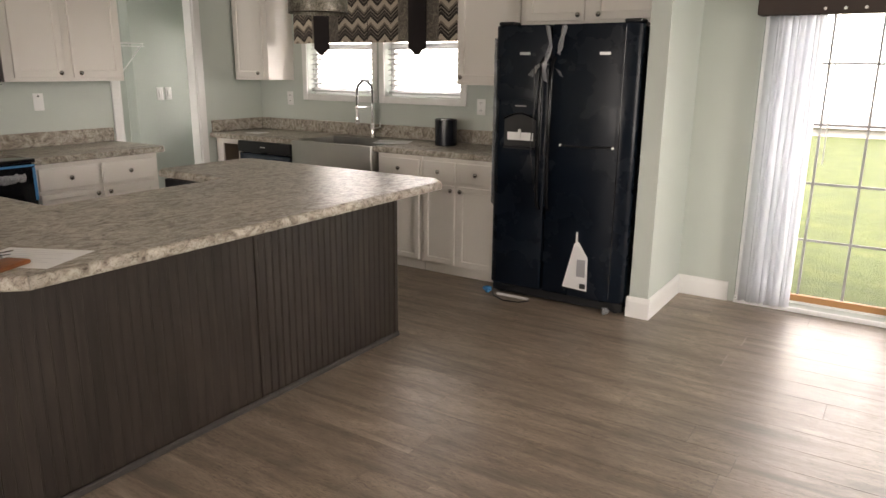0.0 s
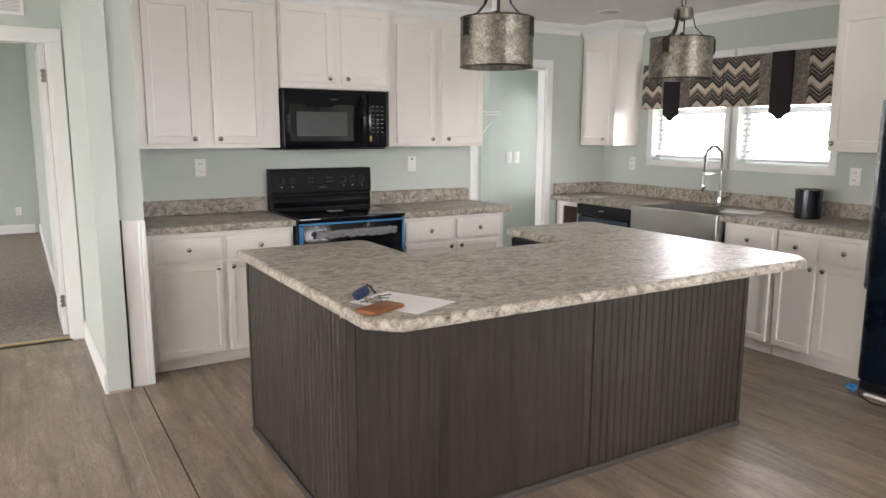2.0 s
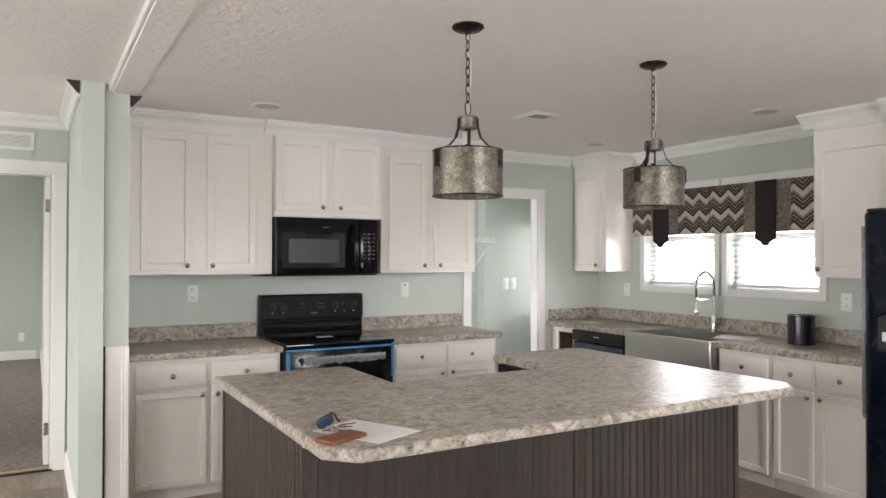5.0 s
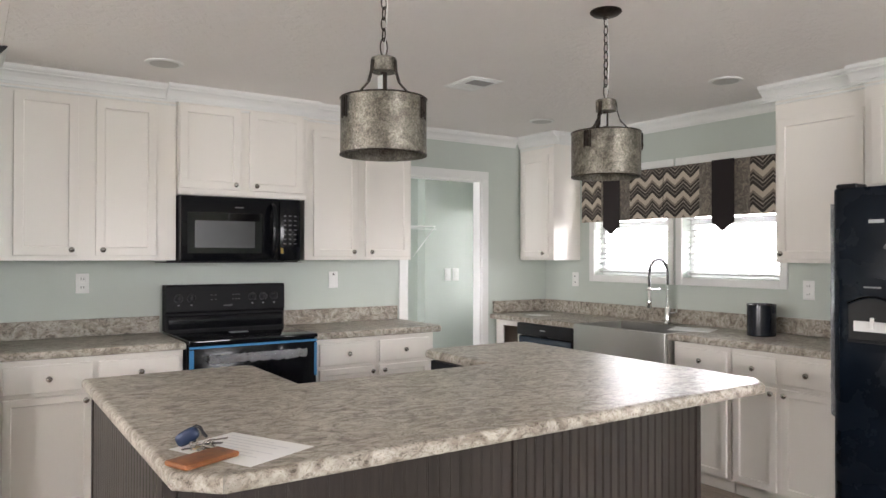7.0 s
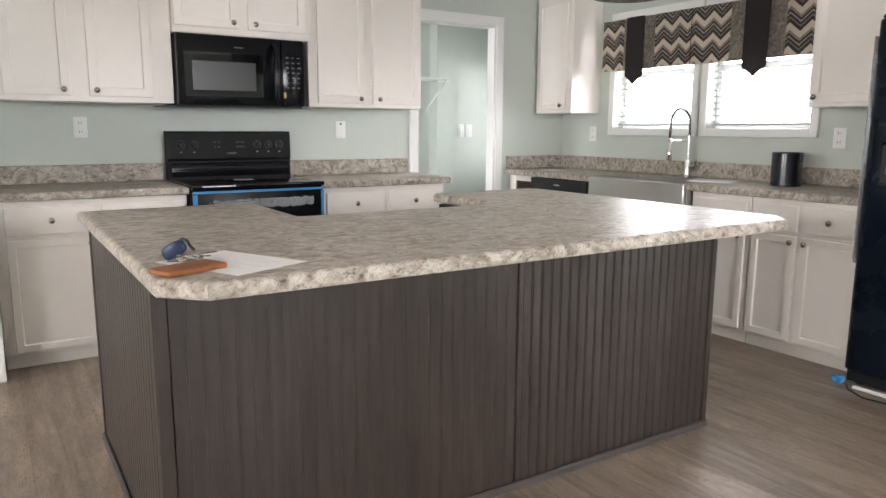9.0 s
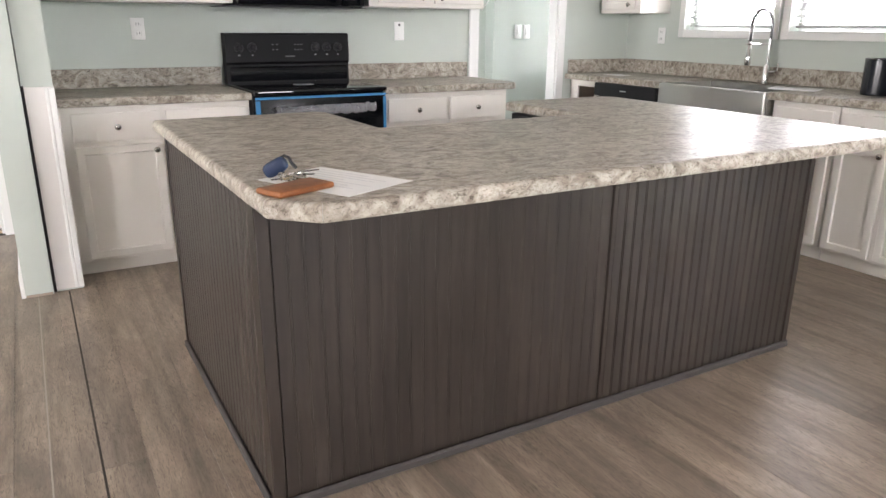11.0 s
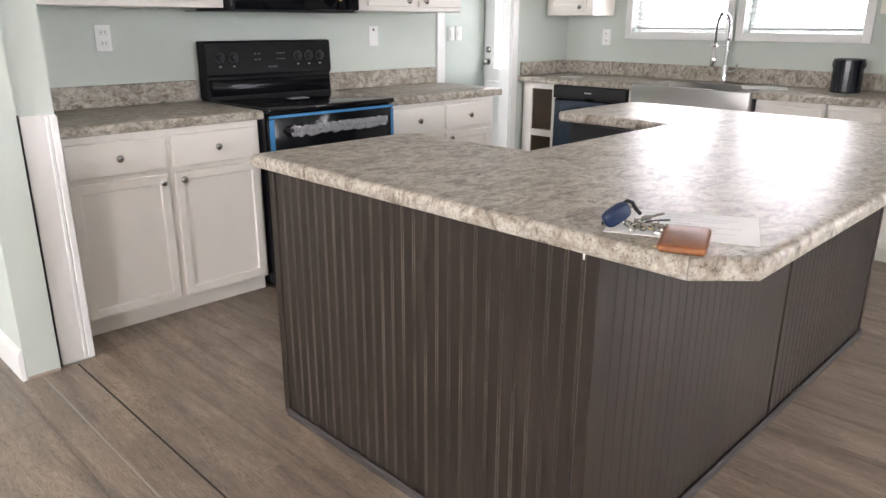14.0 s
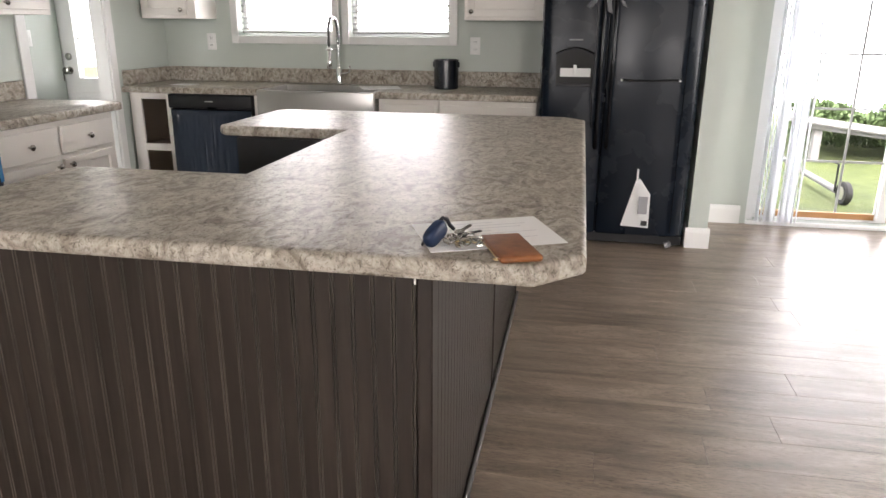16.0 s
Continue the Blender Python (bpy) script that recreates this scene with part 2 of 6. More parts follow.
bsdf(FILM).inputs["Transmission Weight"].default_value = 0.72
bsdf(FILM).inputs["IOR"].default_value = 1.38
_v = coords(FILM)
bump(FILM, noise_tex(FILM, _v, 45, 5, 0.7, 1.0), 0.9, 0.01)
GLASS = material("window_glass", (1, 1, 1), 0.0)
bsdf(GLASS).inputs["Transmission Weight"].default_value = 1.0
bsdf(GLASS).inputs["IOR"].default_value = 1.02
PAPER = paint("white_paper", (0.80, 0.80, 0.79), 0.6, 80, 0.1, 0.02)
LEATHER = material("tan_leather", (0.42, 0.15, 0.04), 0.5)
_v = coords(LEATHER)
link(LEATHER, ramp(LEATHER, noise_tex(LEATHER, _v, 30, 5), [(0.3, (0.135, 0.044, 0.013)), (0.7, (0.27, 0.092, 0.025))]), bsdf(LEATHER).inputs["Base Color"])
bump(LEATHER, noise_tex(LEATHER, _v, 300, 3), 0.2, 0.0006)
BLUE = material("blue_plastic", (0.005, 0.017, 0.052), 0.45)
NAVY = material("black_ceramic", (0.012, 0.014, 0.02), 0.22)
_v = coords(NAVY)
bump(NAVY, noise_tex(NAVY, _v, 60, 4), 0.12, 0.002)
PRINT = material("grey_print", (0.35, 0.35, 0.36), 0.6)
DIM = material("dim_grey_print", (0.11, 0.11, 0.115), 0.5)
SILVER = material("silver_badge", (0.6, 0.6, 0.6), 0.3, 0.8)
CARPET = material("brown_grey_carpet", (0.16, 0.135, 0.115), 0.95)
_v = coords(CARPET)
link(CARPET, ramp(CARPET, noise_tex(CARPET, _v, 34, 6, 0.78), [(0.3, (0.14, 0.118, 0.1)), (0.55, (0.31, 0.268, 0.232)), (0.75, (0.5, 0.445, 0.39))]), bsdf(CARPET).inputs["Base Color"])
bump(CARPET, noise_tex(CARPET, _v, 130, 4, 0.7), 1.0, 0.012)
BRASS = material("pale_brass_strip", (0.55, 0.42, 0.22), 0.4, 0.6)
OAK = paint("orange_treated_wood", (0.42, 0.21, 0.08), 0.5, 60, 0.2, 0.12)
DARKCLOTH = paint("dark_brown_cloth", (0.022, 0.016, 0.016), 0.9, 400, 0.4, 0.1)
BURLAP = material("mottled_brown_cloth", (0.2, 0.15, 0.1), 0.42)
_v = coords(BURLAP, (1, 1, 1))
link(BURLAP, ramp(BURLAP, noise_tex(BURLAP, _v, 26, 6, 0.66, 1.5), [(0.34, (0.09, 0.075, 0.062)), (0.5, (0.18, 0.152, 0.125)), (0.66, (0.33, 0.285, 0.225))]), bsdf(BURLAP).inputs["Base Color"])
bump(BURLAP, noise_tex(BURLAP, coords(BURLAP, (1, 1, 1.8)), 38, 4, 0.6, 2.0), 0.9, 0.012)
GRASS = material("lawn_grass", (0.10, 0.16, 0.03), 0.9)
_v = coords(GRASS)
link(GRASS, ramp(GRASS, noise_tex(GRASS, _v, 2.5, 8, 0.7), [(0.3, (0.036, 0.054, 0.009)), (0.55, (0.058, 0.080, 0.015)), (0.75, (0.096, 0.112, 0.03))]), bsdf(GRASS).inputs["Base Color"])
bump(GRASS, noise_tex(GRASS, _v, 40, 6), 0.8, 0.05)
SIDING = paint("grey_weathered_wood", (0.30, 0.29, 0.28), 0.8, 30, 0.3, 0.15)
RUBBER = material("black_rubber", (0.02, 0.02, 0.02), 0.8)
SHADE_CLOTH = material("sheer_white_drape", (0.80, 0.82, 0.85), 0.6)
bsdf(SHADE_CLOTH).inputs["Transmission Weight"].default_value = 0.32
bsdf(SHADE_CLOTH).inputs["IOR"].default_value = 1.02
_tr = node(SHADE_CLOTH, "ShaderNodeBsdfTranslucent", Color=(0.93, 0.94, 0.96, 1))
_mx = node(SHADE_CLOTH, "ShaderNodeMixShader", Fac=0.75)
link(SHADE_CLOTH, bsdf(SHADE_CLOTH).outputs[0], _mx.inputs[1])
link(SHADE_CLOTH, _tr.outputs[0], _mx.inputs[2])
link(SHADE_CLOTH, _mx.outputs[0], SHADE_CLOTH.node_tree.nodes["Material Output"].inputs["Surface"])


def chevron():
    """Woven zigzag bands in black, taupe, cream and grey."""
    m = material("chevron_print_cloth", (0.3, 0.3, 0.3), 0.85)
    sep = m.node_tree.nodes.new("ShaderNodeSeparateXYZ")
    link(m, m.node_tree.nodes.new("ShaderNodeNewGeometry").outputs["Position"], sep.inputs[0])

    def op(kind, a, b=0.0, c=0.0):
        n = m.node_tree.nodes.new("ShaderNodeMath")
        n.operation = kind
        for s, v in zip(n.inputs, (a, b, c)):
            if hasattr(v, "is_output"):
                link(m, v, s)
            else:
                s.default_value = v
        return n.outputs[0]

    zig = op("PINGPONG", op("ADD", sep.outputs["X"], 0.012), 0.068)
    wobble = op("MULTIPLY", op("SUBTRACT", noise_tex(m, coords(m), 9, 4), 0.5), 0.016)
    band = op("FRACT", op("MULTIPLY", op("ADD", op("SUBTRACT", sep.outputs["Z"], op("MULTIPLY", zig, 0.85)), wobble), 7.3))
    r = m.node_tree.nodes.new("ShaderNodeValToRGB")
    r.color_ramp.interpolation = "CONSTANT"
    stops = [(0.0, (0.62, 0.54, 0.44)), (0.30, (0.042, 0.033, 0.027)), (0.47, (0.21, 0.18, 0.155)), (0.54, (0.044, 0.035, 0.029)), (0.67, (0.34, 0.295, 0.25)), (0.74, (0.05, 0.04, 0.033)), (0.86, (0.27, 0.225, 0.185))]
    while len(r.color_ramp.elements) < len(stops):
        r.color_ramp.elements.new(0.5)
    for e, (p, c) in zip(r.color_ramp.elements, stops):
        e.position, e.color = p, (*c, 1)
    link(m, band, r.inputs["Fac"])
    weave = ramp(m, noise_tex(m, coords(m, (1, 1, 2.5)), 220, 4, 0.7), [(0.3, (0.66, 0.64, 0.62)), (0.7, (1, 1, 1))])
    link(m, mix(m, 0.8, r.outputs["Color"], weave, "MULTIPLY"), bsdf(m).inputs["Base Color"])
    bump(m, noise_tex(m, coords(m), 500, 2), 0.3, 0.001)
    return m


CHEVRON = chevron()

# ---- building helpers ----
ORIGIN = {}
SET_OUT = Vector((0, 0, 0))


def set_out(dx=0.0, dy=0.0, dz=0.0):
    """Moves the point from which the following things are laid out."""
    SET_OUT[:] = (dx, dy, dz)


def thing(name, at, label, category, group="", kind=""):
    ob = new(name)
    ob.empty_display_size = 0.05
    ob.location = Vector(at) + SET_OUT
    ORIGIN[ob.name] = Vector(at)
    return tagged(ob, label, category, group, kind)


def part(name, bm, mat, parent=None, label="", smooth=False):
    """Links a bmesh, laid out in world places, as one mesh under a thing or part."""
    origin = ORIGIN[parent.name] if parent else Vector((0, 0, 0))
    bmesh.ops.translate(bm, verts=bm.verts, vec=-origin)
    bmesh.ops.recalc_face_normals(bm, faces=bm.faces)
    me = bpy.data.meshes.new(name)
    bm.to_mesh(me)
    bm.free()
    if smooth:
        me.shade_smooth()
        me.set_sharp_from_angle(angle=radians(40))
    ob = new(name, me)
    me.materials.append(mat)
    if parent:
        ob.parent = parent
        ORIGIN[ob.name] = origin
    else:
        ORIGIN[ob.name] = Vector((0, 0, 0))
        ob.location = SET_OUT
    if label:
        ob["label"] = label
    return ob


def block(bm, x0, x1, y0, y1, z0, z1, bevel=0.0, segments=1):
    m = Matrix.Translation(((x0 + x1) / 2, (y0 + y1) / 2, (z0 + z1) / 2)) @ Matrix.Diagonal((abs(x1 - x0), abs(y1 - y0), abs(z1 - z0), 1))
    made = bmesh.ops.create_cube(bm, size=1, matrix=m)["verts"]
    if bevel:
        edges = list({e for v in made for e in v.link_edges})
        bmesh.ops.bevel(bm, geom=edges, offset=bevel, segments=segments, profile=0.5, affect="EDGES")
    return bm


def box(x0, x1, y0, y1, z0, z1, bevel=0.0, segments=1):
    return block(bmesh.new(), x0, x1, y0, y1, z0, z1, bevel, segments)


class Side:
    """Lays out fronts on a wall: u along it, v up, w out of it."""

    def __init__(self, axis):
        self.axis = axis

    def box(self, bm, u0, u1, v0, v1, w0, w1, bevel=0.0, segments=1):
        if self.axis == "x":
            return block(bm, w0, w1, u0, u1, v0, v1, bevel, segments)
        return block(bm, u0, u1, -w1, -w0, v0, v1, bevel, segments)

    def at(self, u, v, w):
        return Vector((w, u, v)) if self.axis == "x" else Vector((u, -w, v))

    def out(self):
        return Vector((1, 0, 0)) if self.axis == "x" else Vector((0, -1, 0))


RW, WW = Side("x"), Side("y")


def lathe(profile, at, axis=(0, 0, 1), segs=24, bm=None):
    """Turned body: profile of (radius, height) along axis from at."""
    bm = bm or bmesh.new()
    q = Vector((0, 0, 1)).rotation_difference(Vector(axis))
    rings = []
    for r, h in profile:
        rings.append([bm.verts.new(Vector(at) + q @ Vector((max(r, 1e-5) * math.cos(2 * math.pi * i / segs), max(r, 1e-5) * math.sin(2 * math.pi * i / segs), h))) for i in range(segs)])
    for a, b in zip(rings, rings[1:]):
        for i in range(segs):
            bm.faces.new((a[i], a[(i + 1) % segs], b[(i + 1) % segs], b[i]))
    bm.faces.new(rings[0][::-1])
    bm.faces.new(rings[-1])
    return bm


def tube(points, r, segs=8, bm=None, closed=False):
    """Round bar along a row of points."""
    bm = bm or bmesh.new()
    pts = [Vector(p) for p in points]
    n = len(pts)
    rings, side = [], None
    for i, p in enumerate(pts):
        a = pts[(i - 1) % n] if closed else pts[max(i - 1, 0)]
        b = pts[(i + 1) % n] if closed else pts[min(i + 1, n - 1)]
        d = (b - a).normalized()
        if side is None:
            side = d.orthogonal().normalized()
        side = (side - d * side.dot(d)).normalized()
        up = d.cross(side)
        rings.append([bm.verts.new(p + r * (math.cos(2 * math.pi * k / segs) * side + math.sin(2 * math.pi * k / segs) * up)) for k in range(segs)])
    pairs = list(zip(rings, rings[1:])) + ([(rings[-1], rings[0])] if closed else [])
    for a, b in pairs:
        for k in range(segs):
            bm.faces.new((a[k], a[(k + 1) % segs], b[(k + 1) % segs], b[k]))
    if not closed:
        bm.faces.new(rings[0][::-1])
        bm.faces.new(rings[-1])
    return bm


def prism(outline, z0, z1, bm=None):
    """Upright solid over a plan outline."""
    bm = bm or bmesh.new()
    low = [bm.verts.new((x, y, z0)) for x, y in outline]
    high = [bm.verts.new((x, y, z1)) for x, y in outline]
    bm.faces.new(low[::-1])
    bm.faces.new(high)
    for i in range(len(outline)):
        j = (i + 1) % len(outline)
        bm.faces.new((low[i], low[j], high[j], high[i]))
    return bm


def sweep(profile, a, b, out, bm=None):
    """Moulding: a profile of (out, up) drawn straight from a to b."""
    bm = bm or bmesh.new()
    out = Vector(out)
    ends = [[bm.verts.new(Vector(p) + out * o + Vector((0, 0, u))) for o, u in profile] for p in (a, b)]
    n = len(profile)
    for i in range(n):
        j = (i + 1) % n
        bm.faces.new((ends[0][i], ends[0][j], ends[1][j], ends[1][i]))
    bm.faces.new(ends[0][::-1])
    bm.faces.new(ends[1])
    return bm


CROWN = [(0, 0), (0.010, 0), (0.011, 0.009), (0.018, 0.011), (0.019, 0.019), (0.024, 0.032), (0.036, 0.046), (0.050, 0.054), (0.051, 0.061), (0.059, 0.063), (0.064, 0.072), (0.064, 0.085), (0, 0.085)]
BASE = [(0, 0), (0.016, 0), (0.016, 0.10), (0.011, 0.118), (0.006, 0.128), (0, 0.13)]


# ---- large structure ----
CEIL, CEIL2, CEIL3 = 2.43, 2.47, 2.72


def wall(name, axis, a, b, d0, d1, z0, z1, openings=(), mat=SAGE, label="sage green painted wall"):
    """A wall along axis from a to b, between d0 and d1 across, with openings (a0, a1, z0, z1) cut through."""
    cuts = sorted({a, b, *(o[0] for o in openings), *(o[1] for o in openings)})
    bm = bmesh.new()
    for p, q in zip(cuts, cuts[1:]):
        spans = [(z0, z1)]
        for o in openings:
            if o[0] <= p + 1e-6 and q <= o[1] + 1e-6:
                spans = [s for lo, hi in spans for s in ((lo, min(hi, o[2])), (max(lo, o[3]), hi)) if s[1] - s[0] > 1e-4]
        for lo, hi in spans:
            if axis == "x":
                block(bm, p, q, d0, d1, lo, hi)
            else:
                block(bm, d0, d1, p, q, lo, hi)
    bmesh.ops.remove_doubles(bm, verts=bm.verts, dist=1e-5)
    return tagged(part(name, bm, mat), label, "wall", kind="structure")


WIN = [(0.607, 1.345, 1.25, 2.07), (1.476, 2.222, 1.25, 2.07)]
SLIDER = (4.37, 6.19, 0.03, 2.06)
wall("wall_north", "x", -1.2, 8.35, 0.0, 0.16, 0, 2.8, [*WIN, SLIDER, (-1.0, -0.18, 0, 2.04)])
wall("wall_west", "y", -4.242, 0.0, -0.085, 0.0, 0, 2.6, [(-1.465, -0.73, 0, 2.045)])
tagged(part("wall_marriage_south", prism([(-0.5, -4.505), (0.785, -4.495), (0.785, -4.375), (-0.5, -4.375)], 0, 2.6), SAGE), "sage green stub wall beside the bedroom door", "wall", kind="structure")
wall("wall_marriage_inner", "x", -0.62, -0.5, -4.499, -4.375, 0, 2.6)
wall("wall_marriage_north", "x", -0.12, 0.755, -4.370, -4.242, 0, 2.6)
wall("wall_bedroom_door", "y", -9.0, -4.50, -0.62, -0.5, 0, 2.8, [(-5.36, -4.595, 0, 2.08)])
# Third opening is added, cut only for the bedroom lamp.
wall("wall_south", "x", -7.0, 8.35, -9.15, -9.0, 0, 2.8, [(1.45, 2.95, 0.9, 2.2), (4.45, 5.95, 0.9, 2.2), (-4.6, -3.0, 0.8, 2.2)])
# East opening is added, cut only for its lamp.
wall("wall_east", "y", -9.0, 0.0, 8.2, 8.35, 0, 2.8, [(-3.15, -1.65, 0.9, 2.2)])
wall("wall_fridge_end", "y", -0.68, 0.0, 3.885, 4.0, 0, 2.6)
wall("wall_utility_west", "y", -3.2, 0.0, -1.2, -1.06, 0, 2.8)
# Added opening, cut only for the utility room lamp.
wall("wall_utility_south", "x", -1.06, -0.12, -3.2, -3.1, 0, 2.8, [(-0.87, -0.33, 1.03, 1.97)])
wall("wall_bedroom_north", "x", -6.75, -0.62, -4.612, -4.49, 0, 2.8)
wall("wall_bedroom_far", "y", -9.0, -4.50, -6.9, -6.75, 0, 2.8)
tagged(part("ceiling", box(-1.2, 8.3, -4.285, 0.0, CEIL, CEIL + 0.04), CEILING), "white orange-peel textured kitchen ceiling", "ceiling", kind="structure")
tagged(part("ceiling", box(-0.5, 8.3, -9.0, -4.285, CEIL2, CEIL2 + 0.04), CEILING), "white orange-peel textured living room ceiling", "ceiling", kind="structure")
tagged(part("ceiling", box(-6.8, -0.62, -9.0, -4.50, CEIL3, CEIL3 + 0.04), CEILING), "white textured bedroom ceiling", "ceiling", kind="structure")
tagged(part("roof", box(-7.0, 8.4, -9.2, 0.5, 2.82, 2.9), SIDING), "plain grey roof deck over the house", "roof", kind="structure")
tagged(part("ceiling_beam_trim", box(0.70, 8.2, -4.335, -4.195, CEIL - 0.006, CEIL2 + 0.02, 0.003), CEILING), "white batten covering the ceiling seam", "trim", kind="structure")
tagged(part("ceiling_beam_edge", box(0.70, 8.2, -4.352, -4.335, CEIL + 0.002, CEIL2, 0.004), WHITE), "thin white strip beside the ceiling batten", "trim", kind="structure")
tagged(part("floor_base", box(-1.06, 8.2, -9.0, 0.0, -0.06, -0.004), SEAM), "dark underlay below the floor planks", "floor", kind="structure")
tagged(part("carpet", box(-6.75, -0.56, -9.0, -4.56, -0.05, 0.008), CARPET), "mottled brown-grey cut pile bedroom carpet", "carpet", kind="structure")
tagged(part("threshold_strip", box(-0.575, -0.545, -5.36, -4.595, 0.0, 0.013, 0.003), BRASS), "pale brass carpet threshold strip", "trim", kind="structure")
tagged(part("wall_panel", box(0.755, 0.763, -4.361, -4.240, 0.01, 0.985), PANEL), "pinkish white wallboard offcut on the wall end", "panel", kind="structure")
tagged(part("wall_panel_trim", block(box(0.763, 0.771, -4.263, -4.238, 0.01, 0.98, 0.003), 0.763, 0.768, -4.279, -4.265, 0.01, 0.98, 0.002), WHITE), "white ribbed edge trim on wallboard", "trim", kind="structure")


def trim(name, bm, label="white painted wood trim", mat=WHITE):
    return tagged(part(name, bm, mat), label, "trim", kind="structure")


def run(profile, a, b, out, z, name, label):
    return trim(name, sweep(profile, (*a, z), (*b, z), out), label)


run(BASE, (-0.5, -4.506), (0.787, -4.496), (0.0078, -1.0, 0), 0, "baseboard", "white baseboard along green stub wall")
run(BASE, (3.883, -0.68), (3.883, -0.03), (-1, 0, 0), 0, "baseboard", "white baseboard beside the refrigerator")
trim("baseboard", sweep(BASE, (3.869, -0.681, 0), (4.016, -0.681, 0), (0, -1, 0)), "white baseboard on the wall end")
run(BASE, (4.001, -0.68), (4.001, 0.0), (1, 0, 0), 0, "baseboard", "white baseboard on dining side of wall")
run(BASE, (4.005, -0.001), (4.33, -0.001), (0, -1, 0), 0, "baseboard", "white baseboard under the drape")
run(BASE, (6.25, -0.001), (8.2, -0.001), (0, -1, 0), 0, "baseboard", "white baseboard of dining wall")
run(BASE, (-6.749, -9.0), (-6.749, -4.68), (1, 0, 0), 0.005, "baseboard", "white bedroom baseboard")
run(BASE, (-6.75, -4.613), (-1.5, -4.613), (0, -1, 0), 0.005, "baseboard", "white bedroom baseboard")
run(CROWN, (0.001, -1.53), (0.001, -0.36), (1, 0, 0), CEIL - 0.085, "crown_moulding", "white crown moulding over utility opening")
run(CROWN, (0.51, -0.001), (2.30, -0.001), (0, -1, 0), CEIL - 0.085, "crown_moulding", "white crown moulding above kitchen window")
run(CROWN, (4.001, -0.001), (8.2, -0.001), (0, -1, 0), CEIL - 0.085, "crown_moulding", "white crown moulding of dining wall")
run(CROWN, (-0.499, -9.0), (-0.499, -4.507), (1, 0, 0), CEIL2 - 0.085, "crown_moulding", "white crown moulding above bedroom door")
run(CROWN, (-0.5, -4.506), (0.78, -4.496), (0.0078, -1.0, 0), CEIL2 - 0.085, "crown_moulding", "white crown moulding on stub wall")

run(CROWN, (0.36, -4.241), (0.735, -4.241), (0, 1, 0), CEIL - 0.085, "crown_moulding", "white crown moulding on the stub wall's kitchen side")
# Thin dark plates on solid crown ends paint in a hollow's shade.
for _x, _y, _d, _z in ((0.781, -4.500, -1, CEIL2), (0.736, -4.241, 1, CEIL)):
    _q = [Vector((_x, _y, _z - 0.003)), Vector((_x, _y, _z - 0.074)), Vector((_x, _y + _d * 0.014, _z - 0.070)), Vector((_x, _y + _d * 0.066, _z - 0.008)), Vector((_x, _y + _d * 0.066, _z - 0.003))]
    _bm = bmesh.new()
    _a, _b = [_bm.verts.new(p) for p in _q], [_bm.verts.new(p + Vector((0.003, 0, 0))) for p in _q]
    _bm.faces.new(_a)
    _bm.faces.new(_b[::-1])
    for _i in range(5):
        _bm.faces.new((_a[_i], _b[_i], _b[_i - 1], _a[_i - 1]))
    trim("crown_hollow_shade", _bm, "near-black plate standing for shade in the unfinished crown moulding end", SLOT)
trim("wall_foot", box(0.7855, 0.788, -4.492, -4.378, 0.0, 0.012), "dark torn edge at the foot of the stub wall", RAW)
# Near-black strip over the wall face paints in the gap's shade.
trim("wall_gap_shade", box(0.7553, 0.7575, -4.3745, -4.361, 0.0, 0.99), "near-black strip standing for the shaded gap beside the wallboard offcut", SLOT)


def casing(axis, a0, a1, d, out, top, width=0.07, name="door_casing", z0=0.0):
    """Door trim round an opening from a0 to a1 on the wall face at d."""
    t = 0.016 * out
    for lo, hi, zl, zh in ((a0 - width, a0, z0, top), (a1, a1 + width, z0, top), (a0 - width, a1 + width, top, top + width)):
        bm = bmesh.new()
        if axis == "y":
            block(bm, min(d, d + t), max(d, d + t), lo, hi, zl, zh, 0.004)
        else:
            block(bm, lo, hi, min(d, d + t), max(d, d + t), zl, zh, 0.004)
        trim(name, bm, "white painted door casing")


casing("y", -1.465, -0.73, 0.0, 1, 2.045)
casing("y", -5.36, -4.595, -0.5, 1, 2.08, 0.08)
casing("x", -1.0, -0.18, 0.0, -1, 2.04, 0.06)
trim("door_jamb", block(box(-0.09, 0.004, -0.746, -0.73, 0, 2.045), -0.09, 0.004, -1.465, -0.746, 2.029, 2.045), "white door jamb of utility opening")
trim("door_jamb", box(-0.09, 0.004, -1.465, -1.449, 0, 2.029), "white door jamb of utility opening")
trim("door_jamb", block(box(-0.638, -0.496, -4.611, -4.595, 0.01, 2.08), -0.638, -0.496, -5.36, -4.611, 2.064, 2.08), "white bedroom door jamb")

# ---- cabinets ----


def knob(side, u, v, w, parent):
    part("knob", lathe([(0.006, 0), (0.006, 0.010), (0.010, 0.014), (0.0155, 0.019), (0.0155, 0.024), (0.011, 0.029), (0.003, 0.031)], side.at(u, v, w), side.out(), 16), NICKEL, parent, "satin nickel round knob", True)


def shaker(side, u0, u1, v0, v1, w, parent, knob_at, rail=0.052):
    """A recessed-panel door, 19 mm thick, on the face frame at w."""
    bm = bmesh.new()
    side.box(bm, u0, u1, v0, v1, w + 0.001, w + 0.019, 0.0025)
    o = side.out()
    front = max(bm.faces, key=lambda f: f.normal.dot(o) * f.calc_area())
    bmesh.ops.inset_individual(bm, faces=[front], thickness=rail - 0.0025)
    bmesh.ops.inset_individual(bm, faces=[front], thickness=0.002, depth=-0.003)
    bmesh.ops.inset_individual(bm, faces=[front], thickness=0.004, depth=-0.007)
    door = part("door", bm, CABINET, parent)
    knob(side, *knob_at, w + 0.019, door)


